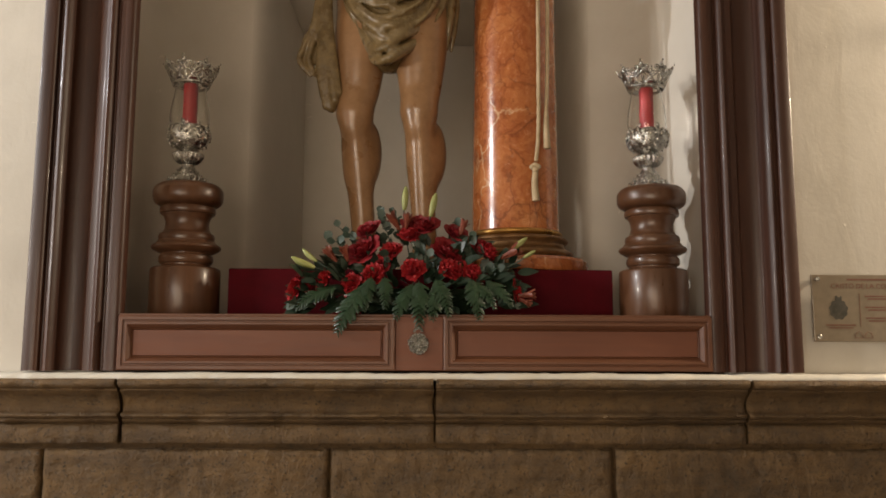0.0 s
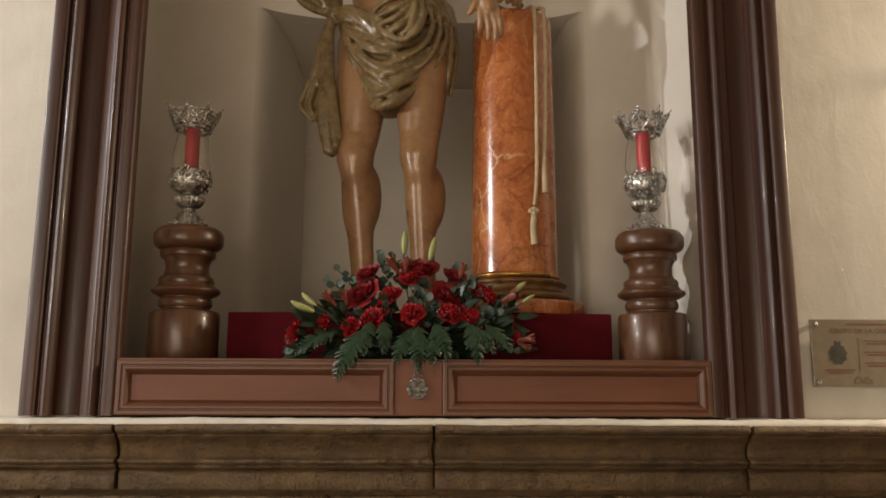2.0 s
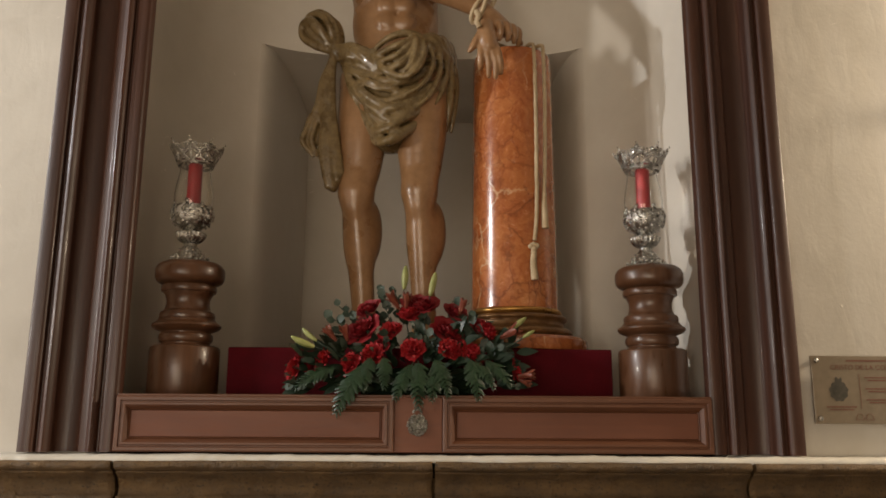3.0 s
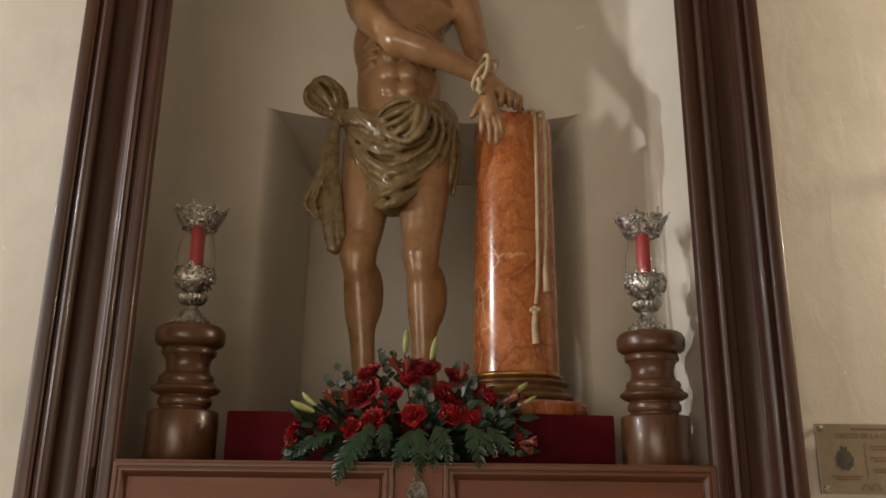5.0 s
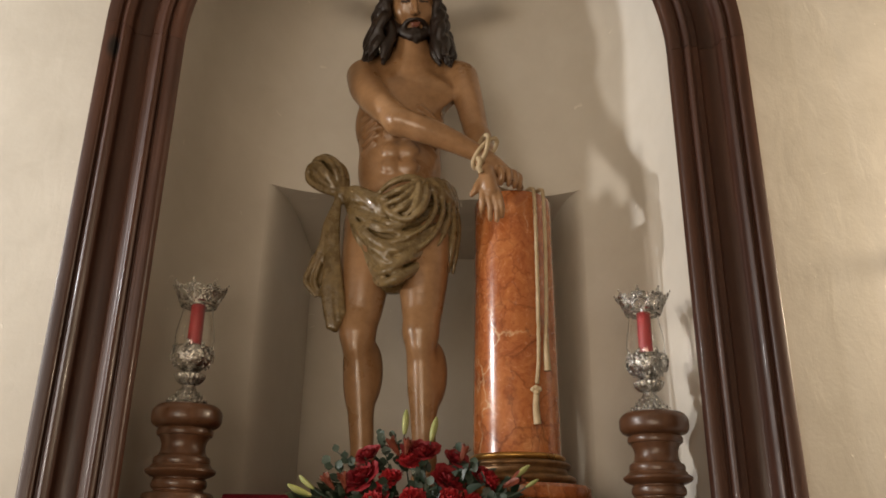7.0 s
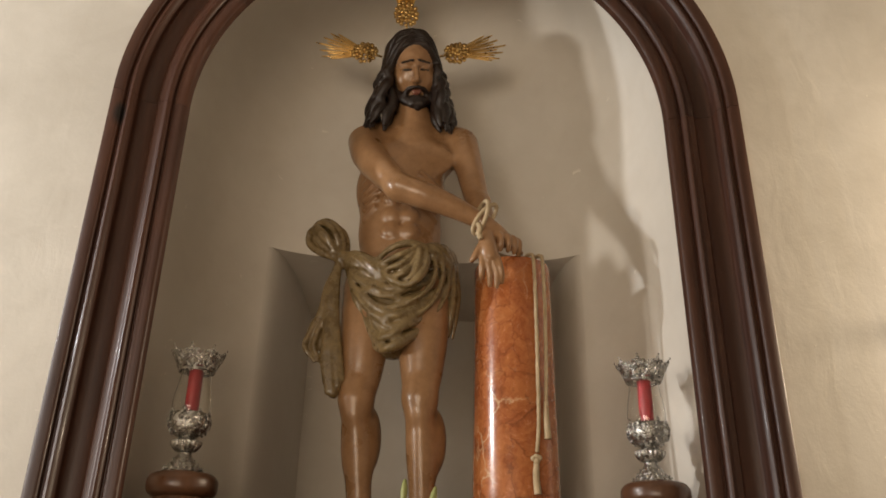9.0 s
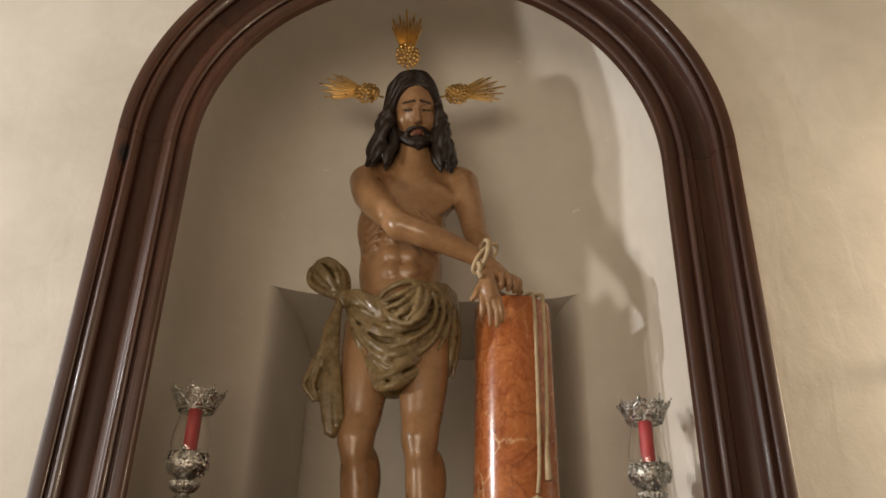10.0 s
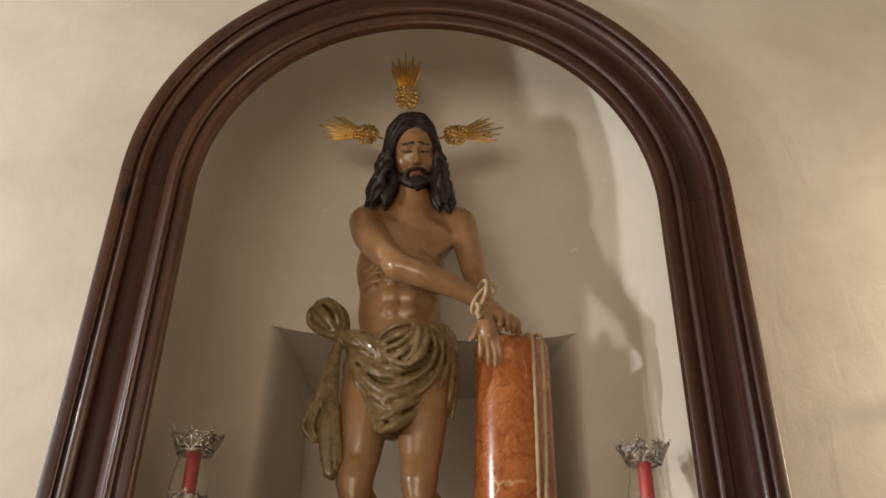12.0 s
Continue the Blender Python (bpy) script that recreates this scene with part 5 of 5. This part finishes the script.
def rose_mesh(seed):
    r = random.Random(seed)
    verts, faces = [], []
    for ring, (n, tilt, h, w, curl, cup) in enumerate(((3, 0.02, 0.026, 0.010, 0.000, 0.006), (4, 0.10, 0.028, 0.014, 0.002, 0.007), (5, 0.28, 0.029, 0.017, 0.005, 0.007), (6, 0.52, 0.031, 0.020, 0.009, 0.006), (6, 0.85, 0.033, 0.022, 0.012, 0.004))):
        for i in range(n):
            petal(verts, faces, 2 * math.pi * (i + 0.35 * r.random()) / n + ring, 0.003 + 0.0012 * ring, h * r.uniform(0.92, 1.06), w, tilt * r.uniform(0.85, 1.15), curl * r.uniform(0.6, 1.4), cup, 0.0012, r.uniform(0, 6))
    return mesh_of("rose_bloom", verts, faces, ROSERED, True)


def carnation_mesh(seed):
    r = random.Random(seed)
    verts, faces = [], []
    for i in range(30):
        f = i / 30
        petal(verts, faces, i * 2.4, 0.001 + 0.003 * f, 0.021 + 0.005 * r.random(), 0.0125, 0.05 + 1.30 * f, 0.004 * f, 0.0015, 0.0028, r.uniform(0, 6), 4, 6)
    return mesh_of("carnation_bloom", verts, faces, CARNRED, True)


def frond_mesh(seed, length=0.12, pairs=12, widest=0.036):
    """A leatherleaf frond along +x: a stalk with toothed leaflets on both sides."""
    r = random.Random(seed)
    verts, faces = [], []
    spine = lambda s: Vector((length * s, 0, 0.010 * math.sin(math.pi * s) - 0.018 * s * s))
    for i in range(pairs):
        s = 0.10 + 0.88 * i / (pairs - 1)
        ln = widest * (math.sin(math.pi * (0.30 + 0.62 * s)) ** 0.8) * r.uniform(0.9, 1.08)
        for side in (-1, 1):
            o, lean = spine(s), radians(58 - 18 * s + r.uniform(-8, 8))
            d = Vector((math.cos(lean), side * math.sin(lean), r.uniform(-0.25, 0.1)))
            across = Vector((math.sin(lean), -side * math.cos(lean), 0.15))
            k, n = len(verts), 6
            for j in range(n + 1):
                t = j / n
                w = ln * 0.25 * (1 - t) ** 0.6 * (1.15 if j % 2 else 0.72) * r.uniform(0.9, 1.1)
                c = o + d * ln * t + Vector((0, 0, -0.006 * t * t))
                verts += [c - across * w, c + Vector((0, 0, 0.0012)), c + across * w]
            for j in range(n):
                p = k + 3 * j
                faces += [(p, p + 1, p + 4, p + 3), (p + 1, p + 2, p + 5, p + 4)]
    k = len(verts)
    for j in range(9):
        c = spine(j / 8)
        w = 0.0012 * (1.15 - j / 8)
        verts += [c + Vector((0, -w, 0)), c + Vector((0, 0, w)), c + Vector((0, w, 0))]
    for j in range(8):
        p = k + 3 * j
        faces += [(p, p + 1, p + 4, p + 3), (p + 1, p + 2, p + 5, p + 4)]
    return mesh_of("fern_frond", verts, faces, FERN, True)


def leaf_mesh(name, length, width, material, tip=1.0, bend=0.15):
    verts, faces, n = [], [], 7
    for i in range(n + 1):
        t = i / n
        w = width * math.sin(math.pi * t ** (0.8 if tip > 0.5 else 1.0)) ** (0.8 if tip < 0.5 else 1.0) * 0.5
        z = -bend * length * t * t
        verts += [(length * t, -w, z + 0.1 * w), (length * t, 0, z), (length * t, w, z + 0.1 * w)]
    for i in range(n):
        p = 3 * i
        faces += [(p, p + 1, p + 4, p + 3), (p + 1, p + 2, p + 5, p + 4)]
    return mesh_of(name, verts, faces, material, True)


def bud_mesh(name, length, radius, material, bend=0.2):
    pts = [(0, 0, 0), (bend * length * 0.1, 0, length * 0.35), (bend * length * 0.35, 0, length * 0.7), (bend * length * 0.8, 0, length)]
    rad = [radius * math.sin(math.pi * (0.12 + 0.82 * i / 15)) ** 0.8 * (1.0 if i < 15 else 0.4) for i in range(16)]
    return tube(name, glide(pts, 16), rad, material, 12, 0, 3, 0.07)


def lily_mesh(seed):
    """A narrow lily with folded, slightly twisted petals."""
    r = random.Random(seed)
    verts, faces = [], []
    for i in range(6):
        petal(verts, faces, i * math.pi / 3 + 0.3 * r.random(), 0.0015, 0.058 * r.uniform(0.8, 1.05), 0.0062, 0.10 + 0.10 * r.random(), 0.007 * r.uniform(0.4, 1.8), 0.002, 0.0016, r.uniform(0, 6), 6, 4)
    return mesh_of("lily_flower", verts, faces, RUSTBUD, True)


def facing(at, ahead, spin=0.0, scale=1.0):
    """A pose whose z points along ahead."""
    q = Vector(ahead).to_track_quat("Z", "Y").to_matrix().to_4x4()
    return Matrix.Translation(at) @ q @ Matrix.Rotation(spin, 4, "Z") @ Matrix.Scale(scale, 4)


def along(base_at, tip, normal, scale=1.0):
    """A pose whose x runs from base to tip with z near the normal."""
    x = (Vector(tip) - Vector(base_at)).normalized()
    y = Vector(normal).cross(x).normalized()
    m = Matrix((x, y, x.cross(y))).transposed().to_4x4()
    return Matrix.Translation(base_at) @ m @ Matrix.Scale(scale, 4)


def arrangement():
    ob = thing("flower_arrangement", "red roses and carnations with ferns, lilies and eucalyptus before the plinth", "flowers")
    r = random.Random(21)
    heart = Vector((-0.03, 1.93, 1.60))
    deep = lambda x, z, back=0.0: 1.855 + 0.55 * max(0.0, z - 1.69) + 0.12 * abs(x + 0.03) + back
    def spot(x, z, back=0.0):
        y = deep(x, z, back)
        k = y / 1.86
        return Vector((x * k, y, 1.5 + (z - 1.5) * k))
    def outward(p, pull=0.75):
        d = (p - heart).normalized() + Vector((0, -pull, 0.12))
        return d.normalized()
    # added filler block: its near-black green carries the shade between the stems
    foam = box_mesh("flower_foam", (-0.16, 1.895, 1.5785), (0.10, 1.955, 1.645), SHADEFOAM, 0.012)
    part("flower_foam", foam, ob, "filler block added among the stems, coloured dark green as the shade there")
    roses, carns = [rose_mesh(s) for s in (1, 2)], [carnation_mesh(s) for s in (3, 4, 5)]
    for i, (x, z, size) in enumerate(((-0.156, 1.738, 1.12), (0.050, 1.734, 1.08), (-0.018, 1.795, 1.15), (-0.146, 1.787, 0.85), (0.068, 1.782, 0.8), (-0.285, 1.638, 0.9), (-0.118, 1.700, 0.75), (0.128, 1.742, 0.75))):
        p = spot(x, z, 0.004)
        d = outward(p)
        part("rose", roses[i % 2], ob, m=facing(p - d * 0.022, d, r.uniform(0, 6), size))
    for i, (x, z, size) in enumerate(((-0.090, 1.734, 0.95), (-0.133, 1.676, 1.05), (-0.186, 1.655, 0.95), (-0.247, 1.661, 0.95), (-0.311, 1.637, 1.15), (-0.037, 1.691, 1.0), (-0.045, 1.775, 0.9), (0.056, 1.690, 1.0), (0.108, 1.679, 1.0), (0.146, 1.731, 0.95), (0.213, 1.633, 0.95))):
        p = spot(x, z, -0.004)
        d = outward(p, 0.6) if abs(x + 0.03) < 0.17 else (outward(p, 0.2) + Vector((0.55 * (1 if x > 0 else -1), -0.1, 0))).normalized()
        part("carnation", carns[i % 3], ob, m=facing(p - d * 0.016, d, r.uniform(0, 6), 1.12 * size))
    fronds = [frond_mesh(31), frond_mesh(32, 0.11, 11, 0.033)]
    for i, (a, b, size, nrm) in enumerate((((-0.135, 1.822, 1.652), (-0.216, 1.784, 1.532), 1.12, (-0.3, -1, 0.5)), ((-0.022, 1.815, 1.655), (-0.020, 1.783, 1.548), 0.98, (0.0, -1, 0.45)), ((-0.035, 1.82, 1.650), (-0.075, 1.787, 1.572), 0.80, (-0.2, -1, 0.5)),
                                           ((0.015, 1.82, 1.660), (0.055, 1.790, 1.570), 0.85, (0.2, -1, 0.4)), ((0.095, 1.83, 1.662), (0.118, 1.795, 1.572), 0.85, (0.2, -1, 0.5)), ((0.10, 1.83, 1.655), (0.165, 1.80, 1.588), 0.75, (0.3, -1, 0.6)),
                                           ((-0.13, 1.825, 1.665), (-0.145, 1.80, 1.590), 0.70, (0, -1, 0.6)), ((-0.10, 1.825, 1.665), (-0.095, 1.795, 1.588), 0.72, (0, -1, 0.5)), ((0.13, 1.84, 1.66), (0.205, 1.82, 1.596), 0.72, (0.3, -1, 0.7)),
                                           ((-0.21, 1.84, 1.64), (-0.325, 1.83, 1.592), 0.9, (-0.2, -1, 0.8)), ((0.02, 1.82, 1.645), (0.01, 1.788, 1.575), 0.75, (0.1, -1, 0.5)))):
        part("fern_frond", fronds[i % 2], ob, m=along(a, (b[0], b[1] - 0.022, b[2]), nrm, size))
    leaf = leaf_mesh("leaf", 0.055, 0.026, DEEPLEAF)
    for i in range(260):
        f = r.random()
        x = -0.30 + 0.51 * r.random()
        span = math.sqrt(max(0.05, 1 - ((x + 0.03) / 0.30) ** 2))
        z = 1.592 + (0.165 * span) * f
        y = 1.868 + 0.50 * max(0, z - 1.66) + 0.035 * r.random()
        p = Vector((x, y, z))
        d = ((p - heart).normalized() + Vector((r.uniform(-0.7, 0.7), r.uniform(-0.8, 0.1), r.uniform(-0.5, 0.5)))).normalized()
        part("leaf", leaf, ob, m=along(p, p + d, (r.uniform(-0.5, 0.5), -1, 0.7), r.uniform(0.6, 1.05)))
    round_leaf = leaf_mesh("eucalyptus_leaf", 0.024, 0.022, EUCA, 0.2, 0.1)
    for tip, start, n in (((-0.235, 1.93, 1.765), (-0.14, 1.93, 1.70), 9), ((-0.215, 1.90, 1.79), (-0.13, 1.93, 1.72), 8), ((-0.125, 1.965, 1.838), (-0.09, 1.94, 1.75), 9), ((-0.085, 1.965, 1.84), (-0.06, 1.94, 1.75), 8), ((-0.03, 1.87, 1.735), (-0.03, 1.91, 1.66), 9),
                          ((0.07, 1.945, 1.808), (0.05, 1.93, 1.73), 9), ((0.105, 1.90, 1.765), (0.07, 1.91, 1.70), 8), ((0.165, 1.875, 1.69), (0.10, 1.90, 1.67), 10), ((0.185, 1.90, 1.725), (0.11, 1.91, 1.69), 9), ((-0.02, 1.90, 1.765), (-0.02, 1.93, 1.69), 8), ((-0.315, 1.85, 1.605), (-0.23, 1.88, 1.63), 8),
                          ((0.0, 1.865, 1.715), (0.02, 1.91, 1.65), 8), ((-0.105, 1.865, 1.715), (-0.08, 1.90, 1.66), 7), ((0.20, 1.86, 1.605), (0.13, 1.88, 1.63), 7), ((0.16, 1.865, 1.645), (0.10, 1.89, 1.64), 8)):
        a, b = Vector(start), Vector(tip)
        stem = part("eucalyptus_sprig", tube("eucalyptus_sprig", glide([a, (a + b) / 2 + Vector((0, 0, 0.006)), b], 10), 0.0011, EUCA, 6), ob)
        for i in range(n):
            t = 0.25 + 0.75 * i / (n - 1)
            p = a.lerp(b, t)
            d = ((b - a).normalized() * 0.5 + Vector((r.uniform(-1, 1), r.uniform(-0.7, 0.4), r.uniform(-0.6, 0.9)))).normalized()
            part("leaf", round_leaf, stem, m=along(p, p + d, (r.uniform(-0.6, 0.6), -1, r.uniform(0.0, 0.9)), r.uniform(0.7, 1.1)))
    green, rust = bud_mesh("lily_bud", 0.062, 0.0085, BUD), lily_mesh(6)
    for at, ahead, spin, size in (((-0.060, 1.935, 1.838), (0.05, 0, 1), 0, 1.0), ((0.004, 1.93, 1.822), (0.22, 0, 1), 0, 1.0), ((-0.265, 1.87, 1.690), (-1, -0.2, 0.28), 1, 0.95), ((-0.26, 1.875, 1.705), (-0.9, 0, 0.55), 2, 0.75), ((0.195, 1.885, 1.735), (0.8, -0.1, 0.65), 0, 0.8), ((0.222, 1.87, 1.715), (0.8, -0.2, 0.5), 0, 0.55)):
        part("lily_bud", green, ob, "pale green lily bud", m=facing(at, ahead, spin, size))
        s = Vector(at)
        part("stem", tube("stem", glide([s + Vector(ahead).normalized() * 0.004, s - Vector(ahead).normalized() * 0.03, heart.lerp(s, 0.45)], 8), 0.0016, EUCA, 6), ob)
    for at, ahead, spin, size in (((0.17, 1.885, 1.715), (0.85, -0.15, 0.45), 0, 1.0), ((-0.215, 1.88, 1.705), (-0.6, -0.1, 0.7), 0, 0.8), ((-0.07, 1.905, 1.785), (-0.5, -0.3, 0.8), 1, 0.9), ((-0.055, 1.90, 1.785), (0.15, -0.3, 1), 2, 0.75), ((-0.19, 1.88, 1.705), (-0.2, -0.3, 0.8), 1, 0.75), ((0.075, 1.915, 1.775), (0.3, -0.2, 0.9), 2, 0.75), ((0.208, 1.855, 1.625), (1, -0.1, 0.1), 0, 0.75), ((0.208, 1.85, 1.618), (0.8, -0.2, -0.35), 0, 0.6)):
        part("lily_flower", rust, ob, "folded rusty-red lily flower", m=facing(at, ahead, spin, size))


arrangement()
